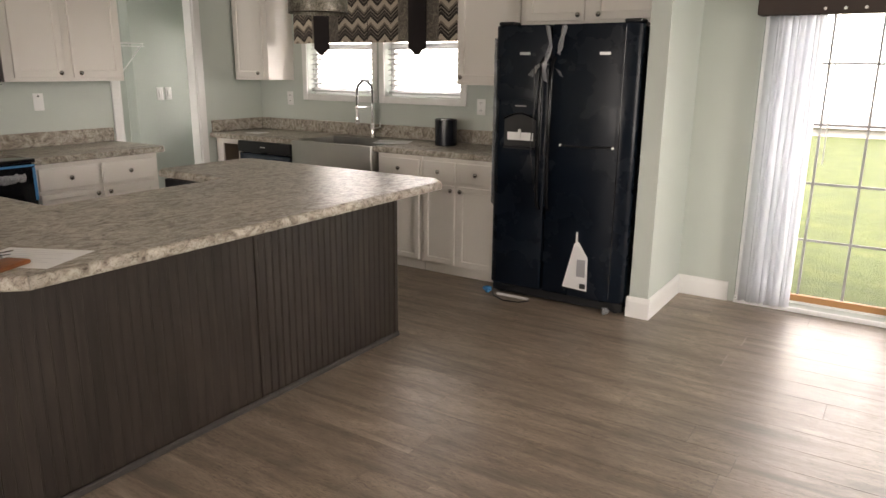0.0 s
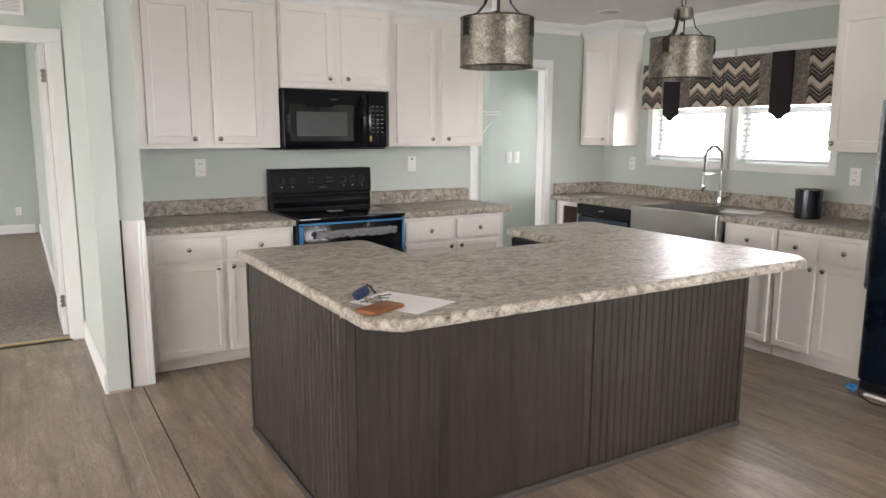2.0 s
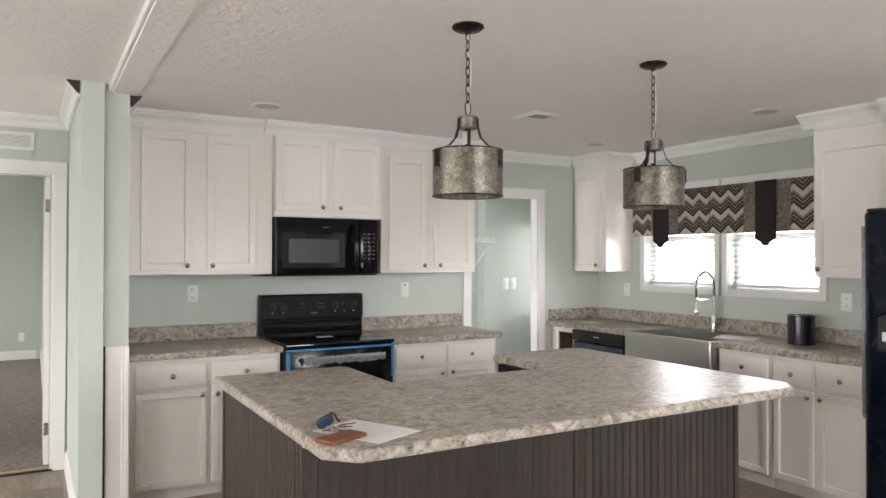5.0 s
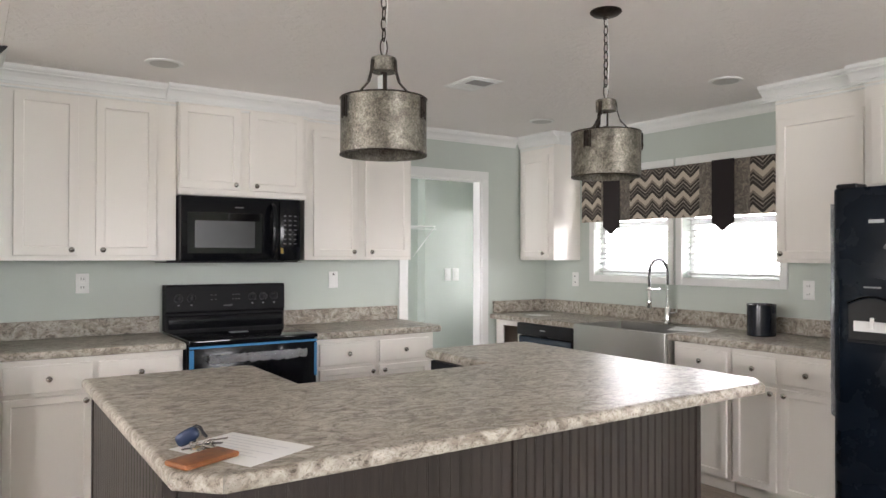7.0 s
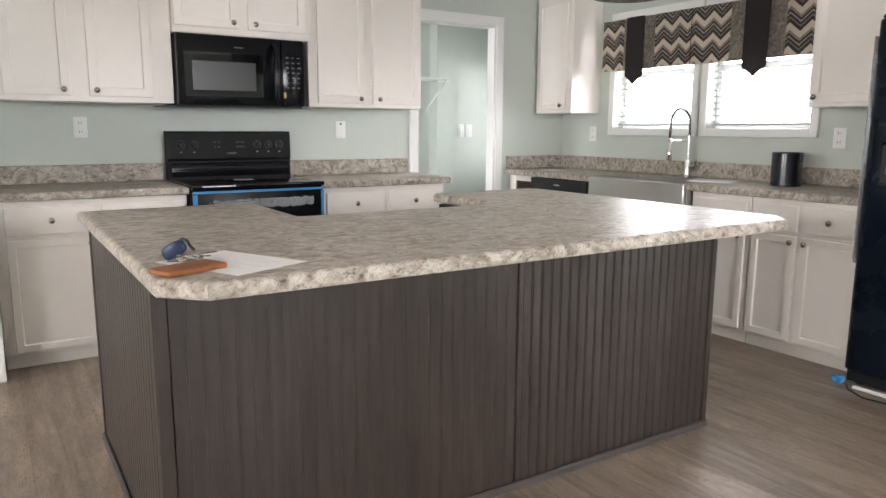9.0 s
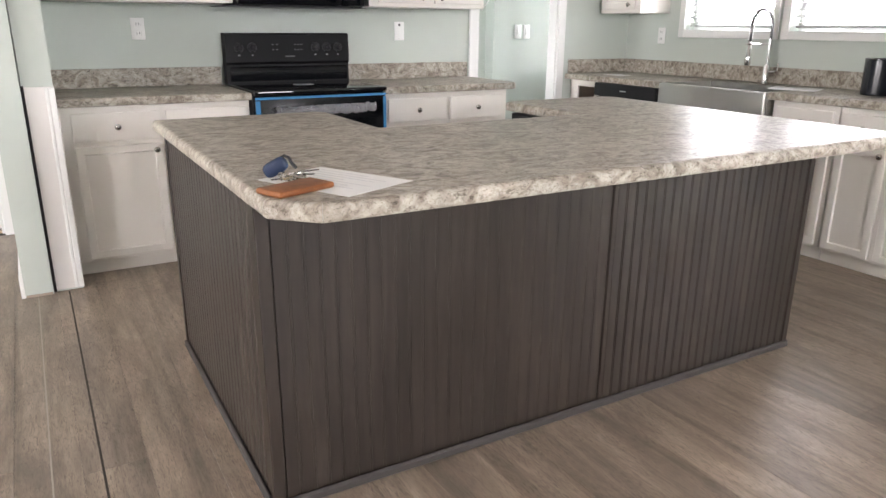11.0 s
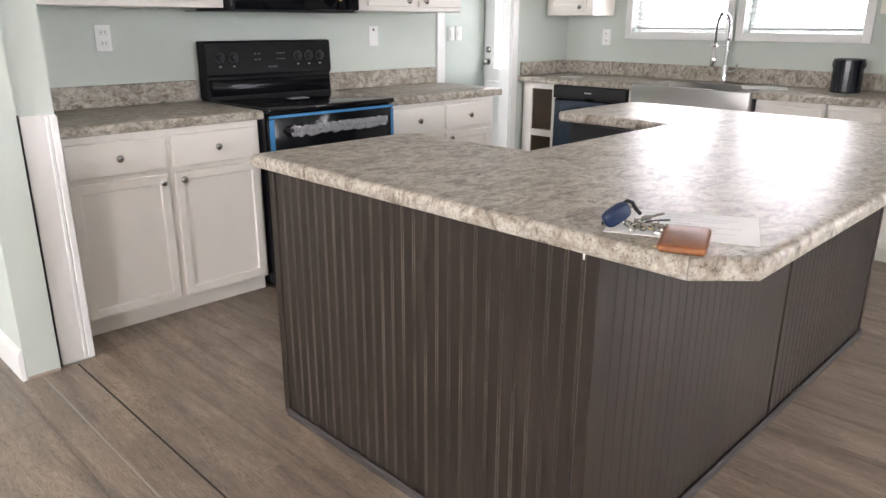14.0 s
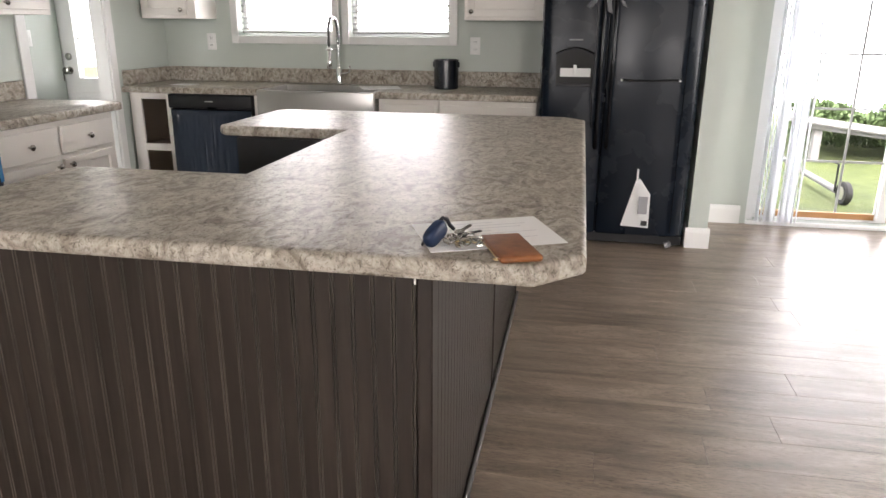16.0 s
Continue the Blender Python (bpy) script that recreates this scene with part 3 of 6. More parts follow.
def drawer(side, u0, u1, v0, v1, w, parent):
    bm = bmesh.new()
    side.box(bm, u0, u1, v0, v1, w + 0.001, w + 0.019, 0.004, 2)
    d = part("drawer", bm, CABINET, parent)
    knob(side, (u0 + u1) / 2, (v0 + v1) / 2, w + 0.019, d)


def upper(side, u0, u1, v0, v1, depth, doors, label, crown=True, ends=(0, 0)):
    c = thing("wall_cabinet", side.at((u0 + u1) / 2, v0, 0.0), label, "cabinet", "kitchen wall cabinets")
    bm = bmesh.new()
    side.box(bm, u0, u1, v0, v1, 0.002, depth, 0.002)
    part("body", bm, CABINET, c)
    for a, b, lo, hi, k in doors:
        shaker(side, a, b, lo, hi, depth, c, (k, lo + 0.032), 0.064)
    if crown:
        bm = bmesh.new()
        o = side.out()
        big = [(p * 1.15, q * 1.12) for p, q in CROWN]
        top = CEIL - 0.085 * 1.12 + 0.0
        a, b = side.at(u0 - (0.07 if ends[0] else 0), top, depth), side.at(u1 + (0.07 if ends[1] else 0), top, depth)
        sweep(big, a, b, o, bm)
        along = side.at(1, 0, 0) - side.at(0, 0, 0)
        if ends[0]:
            sweep(big, side.at(u0, top, 0.002), side.at(u0, top, depth), -along, bm)
        if ends[1]:
            sweep(big, side.at(u1, top, 0.002), side.at(u1, top, depth), along, bm)
        part("crown", bm, WHITE, c, "white crown moulding")
        bm = bmesh.new()
        side.box(bm, u0 + 0.001, u1 - 0.001, top - 0.022, top - 0.010, depth - 0.002, depth + 0.009, 0.004, 2)
        part("bead", bm, WHITE, c, "slim white bead below the crown")
    return c


UT = CEIL - 0.004
upper(RW, -4.235, -3.281, 1.375, UT, 0.31, [(-4.13, -3.815, 1.405, 2.30, -3.85), (-3.725, -3.397, 1.405, 2.30, -3.69)], "tall white two-door wall cabinet beside the column")
upper(RW, -3.28, -2.452, 1.776, UT, 0.35, [(-3.274, -2.903, 1.815, 2.325, -2.938), (-2.846, -2.485, 1.815, 2.325, -2.805)], "short white two-door wall cabinet above the microwave", ends=(1, 1))
upper(RW, -2.451, -1.612, 1.375, UT, 0.31, [(-2.39, -2.055, 1.40, 2.26, -2.095), (-1.995, -1.632, 1.40, 2.26, -1.955)], "tall white two-door wall cabinet beside the utility opening", ends=(0, 1))
upper(WW, 0.012, 0.438, 1.368, UT, 0.31, [(0.035, 0.385, 1.395, 2.25, 0.342)], "narrow white single-door corner wall cabinet", ends=(0, 1))
upper(WW, 2.375, 2.905, 1.368, UT, 0.31, [(2.395, 2.885, 1.39, 2.22, 2.425)], "white single-door wall cabinet beside the window", ends=(1, 0))
upper(WW, 2.91, 3.88, 1.765, UT, 0.36, [(2.95, 3.36, 1.788, 2.24, 3.325), (3.42, 3.83, 1.788, 2.24, 3.462)], "white two-door wall cabinet above the refrigerator", ends=(1, 0))


def base_unit(side, u0, u1, drawers, doors, label, depth=0.58, end_panel=False):
    c = thing("base_cabinet", side.at((u0 + u1) / 2, 0, 0.0), label, "cabinet", "kitchen base cabinets")
    bm = bmesh.new()
    side.box(bm, u0, u1, 0.075, 0.868, 0.004, depth, 0.002)
    part("body", bm, CABINET, c)
    bm = bmesh.new()
    side.box(bm, u0 + 0.003, u1 - 0.003, 0.0, 0.074, 0.02, depth - 0.035, 0.001)
    part("toe_board", bm, CABINET, c)
    for a, b in drawers:
        drawer(side, a, b, 0.695, 0.838, depth, c)
    for a, b, k in doors:
        shaker(side, a, b, 0.09, 0.672, depth, c, (k, 0.64))
    return c


base_unit(RW, -4.235, -3.303, [(-4.185, -3.772), (-3.742, -3.322)], [(-4.185, -3.772, -3.805), (-3.742, -3.322, -3.712)], "white two-door base cabinet with two drawers beside the column")
base_unit(RW, -2.497, -1.592, [(-2.465, -2.06), (-2.03, -1.635)], [(-2.465, -2.06, -2.09), (-2.03, -1.635, -2.0)], "white two-door base cabinet with two drawers beside the range")
base_unit(WW, 1.852, 2.258, [(1.885, 2.235)], [(1.885, 2.235, 2.205)], "white single-door base cabinet beside the sink")
base_unit(WW, 2.262, 2.895, [(2.28, 2.545), (2.575, 2.875)], [(2.28, 2.545, 2.522), (2.575, 2.875, 2.602)], "white two-door base cabinet beside the refrigerator")
set_out(0.015)
sb = thing("sink_base_cabinet", (1.42, -0.3, 0), "white base cabinet under the farmhouse sink", "cabinet", "kitchen base cabinets")
part("body", box(0.95, 1.832, -0.58, -0.004, 0.075, 0.62, 0.002), CABINET, sb)
part("stile", box(0.95, 1.0, -0.582, -0.5, 0.62, 0.868, 0.002), CABINET, sb)
part("toe_board", box(0.953, 1.829, -0.545, -0.02, 0.0, 0.074), CABINET, sb)
part("door", box(0.98, 1.40, -0.601, -0.581, 0.09, 0.60, 0.003), CABINET, sb)
part("door", box(1.42, 1.82, -0.601, -0.581, 0.09, 0.60, 0.003), CABINET, sb)
oc = thing("open_base_cabinet", (0.16, -0.3, 0), "narrow white base cabinet missing its door and drawer", "cabinet", "kitchen base cabinets")
bm = block(box(0.004, 0.09, -0.58, -0.56, 0.02, 0.868, 0.002), 0.285, 0.318, -0.58, -0.56, 0.02, 0.868, 0.002)
block(bm, 0.09, 0.285, -0.58, -0.56, 0.825, 0.868, 0.002)
block(bm, 0.09, 0.285, -0.58, -0.56, 0.46, 0.51, 0.002)
block(bm, 0.09, 0.285, -0.58, -0.56, 0.02, 0.10, 0.002)
part("face_frame", bm, CABINET, oc)
bm = block(box(0.004, 0.02, -0.559, -0.01, 0.02, 0.868), 0.30, 0.316, -0.559, -0.01, 0.02, 0.868)
block(bm, 0.02, 0.30, -0.559, -0.01, 0.06, 0.075)
block(bm, 0.02, 0.30, -0.559, -0.01, 0.47, 0.485)
block(bm, 0.02, 0.30, -0.03, -0.01, 0.076, 0.868)
part("carcass", bm, RAW, oc, "raw brown board carcass")

set_out()


def worktop(name, outline, label, z1=0.914, thick=0.042, holes=None):
    """Laminate slab with a softly rounded edge."""
    bm = prism(outline, z1 - thick, z1)
    top = [e for e in bm.edges if all(v.co.z > z1 - 1e-4 for v in e.verts)]
    low = [e for e in bm.edges if all(v.co.z < z1 - thick + 1e-4 for v in e.verts)]
    bmesh.ops.bevel(bm, geom=top, offset=0.014, segments=4, profile=0.5, affect="EDGES")
    bmesh.ops.bevel(bm, geom=[e for e in low if e.is_valid], offset=0.006, segments=2, profile=0.5, affect="EDGES")
    return tagged(part(name, bm, LAMINATE, None, "", True), label, "worktop")


def rounded(x0, x1, y0, y1, corner, r=0.045):
    """Outline of a rectangle with one rounded corner."""
    pts = []
    for cx, cy, a in ((x1, y0, -90), (x1, y1, 0), (x0, y1, 90), (x0, y0, 180)):
        if (cx, cy) in corner:
            ox, oy = cx + (r if cx == x0 else -r), cy + (r if cy == y0 else -r)
            pts += [(ox + r * math.cos(radians(a + k * 15)), oy + r * math.sin(radians(a + k * 15))) for k in range(7)]
        else:
            pts.append((cx, cy))
    return pts


worktop("worktop", rounded(0.002, 0.635, -4.238, -3.30, []), "grey-beige stone-look laminate worktop between column and range")
worktop("worktop", rounded(0.002, 0.635, -2.50, -1.535, [(0.635, -1.535)]), "grey-beige stone-look laminate worktop with rounded corner")
worktop("worktop", [(0.002, -0.635), (1.015, -0.635), (1.015, -0.145), (1.84, -0.145), (1.84, -0.635), (2.905, -0.635), (2.905, -0.002), (0.002, -0.002)], "grey-beige stone-look laminate worktop round the sink")


def splash(bm, label):
    return tagged(part("backsplash", bm, LAMINATE, None, "", True), label, "backsplash")


splash(box(0.002, 0.022, -4.238, -3.31, 0.915, 1.019, 0.003), "stone-look laminate upstand behind the worktop")
splash(box(0.002, 0.022, -2.485, -1.555, 0.915, 1.019, 0.003), "stone-look laminate upstand behind the worktop")
splash(box(0.002, 0.022, -0.61, -0.024, 0.915, 1.019, 0.003), "short stone-look laminate upstand in the corner")
splash(box(0.002, 2.90, -0.022, -0.002, 0.915, 1.019, 0.003), "long stone-look laminate upstand below the window")

# ---- kitchen island ----
island = thing("kitchen_island", (2.4, -2.75, 0), "espresso-stained beadboard kitchen island base", "kitchen island")
EX, WX, SY, NY = 2.897, 1.677, -3.918, -1.750
part("carcass", prism([(WX + 0.012, SY + 0.012), (EX - 0.012, SY + 0.012), (EX - 0.012, NY - 0.012), (WX + 0.03, NY - 0.012), (WX + 0.03, -2.33), (2.221, -2.33), (2.221, -3.275), (WX + 0.012, -3.275)], 0.0, 0.868), ESPRESSO, island)
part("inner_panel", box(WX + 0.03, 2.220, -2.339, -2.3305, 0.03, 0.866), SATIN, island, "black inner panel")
# Flat near-black sheet paints in the shade inside the opening.
part("recess_shade", box(WX + 0.13, 2.17, -2.3425, -2.3395, 0.10, 0.72), SLOT, island, "near-black sheet standing for the shaded opening")


def beads(a, b, axis, d, out, worn, gap=0.0006, soft_edge=0.0012, z0=0.02, z1=0.868):
    """Beadboard: narrow boards, each a flat and a slim bead between two fine grooves."""
    n = max(1, round((b - a) / 0.0425))
    w = (b - a) / n
    t = 0.011
    bm = bmesh.new()
    for u0, u1, depth, soft in ((-w / 2 + gap, w / 2 - 0.007 - gap, t, soft_edge), (w / 2 - 0.007 + gap, w / 2 - gap, t - 0.0003, soft_edge)):
        lo, hi = (0, depth) if out > 0 else (-depth, 0)
        if axis == "x":
            block(bm, u0, u1, lo, hi, z0, z1, soft, 1)
        else:
            block(bm, lo, hi, u0, u1, z0, z1, soft, 1)
    me = bpy.data.meshes.new("bead_board")
    bm.normal_update()
    k = 0 if axis == "x" else 1
    for f in bm.faces:
        # Pale edge colour only on sides whose grooves look lit; east stays plain.
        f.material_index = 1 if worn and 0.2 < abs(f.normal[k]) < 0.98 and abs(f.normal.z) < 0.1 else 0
    bm.to_mesh(me)
    bm.free()
    me.materials.append(ESPRESSO)
    me.materials.append(GROOVE)
    for i in range(n):
        ob = new("bead_board", me)
        ob.parent = island
        u = a + w * (i + 0.5)
        ob.location = Vector((u, d, 0) if axis == "x" else (d, u, 0)) - ORIGIN[island.name]


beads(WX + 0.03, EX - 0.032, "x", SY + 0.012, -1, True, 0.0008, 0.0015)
beads(SY + 0.035, -2.78, "y", EX - 0.012, 1, False, 0.0001, 0.0004)
beads(-2.755, NY - 0.03, "y", EX - 0.012, 1, False, 0.0006, 0.0011)
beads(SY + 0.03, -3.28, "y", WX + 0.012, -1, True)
for x0, x1, y0, y1 in ((WX - 0.002, WX + 0.028, SY - 0.004, SY + 0.028), (EX - 0.03, EX + 0.003, SY - 0.004, SY + 0.033), (EX - 0.012, EX + 0.004, -2.778, -2.757), (EX - 0.03, EX + 0.003, NY - 0.028, NY + 0.003)):
    part("corner_post", box(x0, x1, y0, y1, 0.0, 0.868, 0.003), ESPRESSO, island)
part("base_trim", box(WX + 0.026, EX - 0.03, SY - 0.016, SY + 0.001, 0, 0.03, 0.006), DARKTRIM, island, "grey-brown vinyl floor trim")
part("base_trim", box(EX, EX + 0.016, SY + 0.03, NY, 0, 0.03, 0.006), DARKTRIM, island, "grey-brown vinyl floor trim")
part("caulk_drip", box(EX - 0.034, EX - 0.030, SY - 0.008, SY - 0.004, 0.853, 0.868, 0.001), PLASTIC, island, "pale drip of caulk")
TX0, TX1, TY0, TY1, CH = 1.622, 3.193, -3.950, -1.655, 0.095


def banded_top(name, outline, z1, thick, label):
    """Laminate slab with mitred, rounded edge bands glued round it."""
    top = thing(name, (outline[0][0], outline[0][1], z1 - thick), label, "worktop")
    pts = [Vector(p) for p in outline]
    n, inner, mitre = len(pts), 0.03, []
    for i, p in enumerate(pts):
        e1, e2 = (p - pts[i - 1]).normalized(), (pts[(i + 1) % n] - p).normalized()
        n1, n2 = Vector((-e1.y, e1.x)), Vector((-e2.y, e2.x))
        mitre.append((n1 + n2) / (1 + n1.dot(n2)))
    r = 0.015
    prof = [(0.006, -thick), (0.0, -thick + 0.008), (0.0, -r)] + [(r - r * math.cos(radians(a)), -r + r * math.sin(radians(a))) for a in (22, 45, 68, 90)] + [(inner, 0.0), (inner, -thick)]
    for i in range(n):
        bm, j = bmesh.new(), (i + 1) % n
        gap = (pts[j] - pts[i]).normalized() * 0.0007
        ends = [[bm.verts.new((*(pts[k] + mitre[k] * d + shift), z1 + z)) for d, z in prof] for k, shift in ((i, gap), (j, -gap))]
        for a in range(len(prof)):
            b = (a + 1) % len(prof)
            bm.faces.new((ends[0][a], ends[0][b], ends[1][b], ends[1][a]))
        bm.faces.new(ends[0][::-1])
        bm.faces.new(ends[1])
        part("edge_band", bm, LAMINATE, top, "", True)
    part("slab", prism([tuple(p + m * inner) for p, m in zip(pts, mitre)], z1 - thick + 0.002, z1), LAMINATE, top)
    return top


banded_top("island_worktop", [(TX0, TY0), (TX1 - CH, TY0), (TX1, TY0 + CH), (TX1, TY1 - CH), (TX1 - CH, TY1), (TX0 + 0.05, TY1), (TX0, TY1 - 0.05), (TX0 - 0.012, -2.295), (TX0 + 0.025, -2.335), (2.193, -2.335), (2.193, -3.261), (TX0 + 0.04, -3.261), (TX0, -3.301)], 0.914, 0.041, "grey-beige stone-look laminate island worktop with clipped corners")

# ---- appliances ----
set_out(0, -0.025)
rg = thing("range", (0.34, -2.88, 0), "glossy black electric range with protective tape and film", "range")
part("body", box(0.012, 0.63, -3.266, -2.486, 0.03, 0.895, 0.004), BLACK, rg)
part("cooktop", box(0.012, 0.672, -3.268, -2.484, 0.896, 0.922, 0.007, 3), GLASSBLACK, rg, "black glass cooktop", True)
bm = bmesh.new()
prof = [(0.012, 0.922), (0.095, 0.922), (0.088, 1.03), (0.105, 1.045), (0.099, 1.205), (0.085, 1.215), (0.012, 1.215)]
ends = [[bm.verts.new((x, y, z)) for x, z in prof] for y in (-3.268, -2.484)]
for i in range(len(prof)):
    j = (i + 1) % len(prof)
    bm.faces.new((ends[0][i], ends[0][j], ends[1][j], ends[1][i]))
bm.faces.new(ends[0][::-1])
bm.faces.new(ends[1])
guard = part("backguard", bm, MATTE, rg)
bm = bmesh.new()
rail = [(0.09, 0.930), (0.104, 0.934), (0.110, 0.955), (0.110, 0.990), (0.104, 1.012), (0.089, 1.018)]
ends = [[bm.verts.new((x, y, z)) for x, z in rail] for y in (-3.25, -2.502)]
for i in range(len(rail)):
    j = (i + 1) % len(rail)
    bm.faces.new((ends[0][i], ends[0][j], ends[1][j], ends[1][i]))
bm.faces.new(ends[0][::-1])
bm.faces.new(ends[1])
part("lower_rail", bm, BLACK, guard, "gloss black lower rail", True)
for y in (-3.19, -3.11, -2.71, -2.635, -2.56):
    part("control_knob", lathe([(0.024, 0), (0.024, 0.004), (0.019, 0.006), (0.017, 0.022), (0.012, 0.025)], (0.102, y, 1.13), (1, 0, 0.04), 20), SATIN, guard, "black control knob", True)
    part("dial_ring", tube([(0.1045, y + 0.027 * math.cos(t * 0.4), 1.13 + 0.027 * math.sin(t * 0.4)) for t in range(-3, 12)], 0.0009, 5), DIM, guard)
    part("pointer", box(0.1265, 0.1285, y - 0.0035, y + 0.0035, 1.115, 1.146, 0.001), SATIN, guard)
    part("dial_mark", box(0.0985, 0.1045, y - 0.006, y + 0.006, 1.083, 1.089), PRINT, guard)
for y in (-2.98, -2.955, -2.84, -2.82, -2.80):
    for z in (1.115, 1.145):
        part("button_mark", box(0.0885, 0.1035, y - 0.006, y + 0.006, z, z + 0.005), DIM, guard)
part("badge", box(0.09, 0.1048, -2.905, -2.845, 1.074, 1.081), DIM, guard, "small grey badge")
od = part("oven_door", box(0.632, 0.662, -3.262, -2.49, 0.225, 0.885, 0.006, 2), BLACK, rg, "black glass oven door", True)
part("window", box(0.6622, 0.6642, -3.17, -2.58, 0.36, 0.70), GLASSBLACK, od)
part("handle", tube([(0.662, -3.17, 0.815), (0.70, -3.17, 0.815), (0.705, -3.14, 0.815), (0.705, -2.61, 0.815), (0.70, -2.58, 0.815), (0.662, -2.58, 0.815)], 0.011, 10), SATIN, od)
part("storage_drawer", box(0.632, 0.656, -3.262, -2.49, 0.05, 0.215, 0.005), BLACK, rg)
for y in (-3.22, -2.53):
    part("foot", lathe([(0.018, 0), (0.018, 0.03)], (0.58, y, 0), segs=12), SATIN, rg)
for y0, y1, z0, z1 in ((-3.264, -2.488, 0.873, 0.886), (-3.264, -3.238, 0.70, 0.867), (-2.506, -2.488, 0.66, 0.867), (-3.264, -3.17, 0.215, 0.262)):
    part("masking_tape", box(0.6626, 0.6645, y0, y1, z0, z1), TAPE, od if z0 > 0.3 else rg, "blue masking tape strip")


def film(parent, a, b, width, sag, name="film_wrap"):
    """A crumpled strip of clear film wrapped round a bar from a to b."""
    bm = bmesh.new()
    rows = []
    a, b = Vector(a), Vector(b)
    for i in range(81):
        p = a.lerp(b, i / 80)
        ring = []
        for k in range(12):
            t = 2 * math.pi * k / 12
            r = width * (0.78 + 0.30 * noise.noise(Vector((i * 0.25, k * 0.6, 3.1))) + 0.28 * noise.noise(Vector((i * 1.3, k * 1.7, 8.3))))
            ring.append(bm.verts.new(p + Vector((r * 0.62 * math.cos(t), 0, r * math.sin(t) - sag * (1 if math.sin(t) < 0 else 0) * abs(noise.noise(Vector((i * 0.1, 7.0, 1.0))))))))
        rows.append(ring)
    for r0, r1 in zip(rows, rows[1:]):
        for k in range(12):
            bm.faces.new((r0[k], r0[(k + 1) % 12], r1[(k + 1) % 12], r1[k]))
    return part(name, bm, FILM, parent, "crumpled clear plastic film")


film(od, (0.705, -3.165, 0.812), (0.705, -2.575, 0.815), 0.029, 0.018)
part("manual_leaflet", box(0.30, 0.36, -2.93, -2.82, 0.9225, 0.9235), PRINT, rg, "small grey leaflet")
part("energy_tag", box(0.6645, 0.6655, -3.0, -2.85, 0.655, 0.682), material("orange_tag", (0.38, 0.07, 0.03), 0.5), od, "orange paper tag")

set_out(0, -0.022, -0.021)
mw = thing("microwave", (0.2, -2.875, 1.385), "black over-range microwave mounted below the wall cabinet", "microwave")
part("body", box(0.004, 0.36, -3.25, -2.492, 1.385, 1.794, 0.004), SATIN, mw)
dr = part("door", box(0.361, 0.40, -3.252, -2.64, 1.392, 1.790, 0.008, 2), BLACK, mw, "", True)
part("window", box(0.4002, 0.4022, -3.17, -2.80, 1.475, 1.64), MESHGREY, dr, "grey mesh window")
part("window_border", box(0.3995, 0.4012, -3.215, -2.755, 1.44, 1.69), GLASSBLACK, dr)
part("handle", tube([(0.40, -2.685, 1.425), (0.43, -2.685, 1.44), (0.447, -2.685, 1.50), (0.45, -2.685, 1.59), (0.447, -2.685, 1.68), (0.43, -2.685, 1.735), (0.40, -2.685, 1.75)], 0.016, 10), BLACK, dr, "curved gloss black handle", True)
part("badge", box(0.3995, 0.4014, -2.925, -2.872, 1.722, 1.728), DIM, dr, "small silver badge")
pn = part("control_panel", box(0.361, 0.399, -2.636, -2.492, 1.392, 1.790, 0.008, 2), BLACK, mw, "", True)
for i in range(7):
    for j in range(3):
        part("button_mark", box(0.3985, 0.4002, -2.61 + j * 0.036, -2.592 + j * 0.036, 1.50 + i * 0.03, 1.507 + i * 0.03), DIM, pn)
part("sticker", box(0.3985, 0.4004, -2.628, -2.612, 1.44, 1.475), material("gold_sticker", (0.5, 0.33, 0.06), 0.4), pn, "small gold sticker")
part("vent_plate", box(0.02, 0.34, -3.32, -2.46, 1.381, 1.3845), SATIN, mw)

set_out(0.015)
dw = thing("dishwasher", (0.63, -0.3, 0), "black dishwasher still wrapped in clear film", "dishwasher")
part("body", box(0.325, 0.94, -0.56, -0.03, 0.06, 0.865, 0.003), SATIN, dw)
part("door", box(0.328, 0.937, -0.60, -0.562, 0.10, 0.765, 0.006, 2), BLACK, dw, "", True)
cp = part("control_strip", box(0.322, 0.943, -0.618, -0.562, 0.772, 0.866, 0.008, 2), SATIN, dw, "black control strip", True)
part("badge", box(0.60, 0.66, -0.6195, -0.617, 0.818, 0.825), SILVER, cp, "small silver badge")
part("latch", box(0.615, 0.68, -0.624, -0.61, 0.77, 0.782, 0.003), BLACK, dw)
part("kick_plate", box(0.335, 0.93, -0.53, -0.50, 0.0, 0.095), SATIN, dw)
bm = bmesh.new()
rows = []
for i in range(61):
    x = 0.332 + 0.60 * i / 60
    rows.append([bm.verts.new((x, -0.603 - 0.011 * abs(noise.noise(Vector((i * 0.7, k * 0.08, 2)))) - 0.002, 0.11 + 0.65 * k / 14)) for k in range(15)])
for a, b in zip(rows, rows[1:]):
    for k in range(14):
        bm.faces.new((a[k], b[k], b[k + 1], a[k + 1]))
CLING = material("film_clinging_to_black", (0.022, 0.032, 0.052), 0.2)
fw = part("film_wrap", bm, CLING, dw, "clear film with vertical creases", True)
sol = fw.modifiers.new("thickness", "SOLIDIFY")
sol.thickness = 0.0006

set_out(-0.04)
fr = thing("refrigerator", (3.4, -0.4, 0), "tall black side-by-side refrigerator with packing tape and film", "refrigerator")
FX0, FX1, FM, FY = 2.962, 3.895, 3.345, -0.735
part("cabinet", box(FX0 + 0.004, FX1 - 0.004, -0.655, -0.03, 0.04, 1.735, 0.006), FRIDGE, fr)


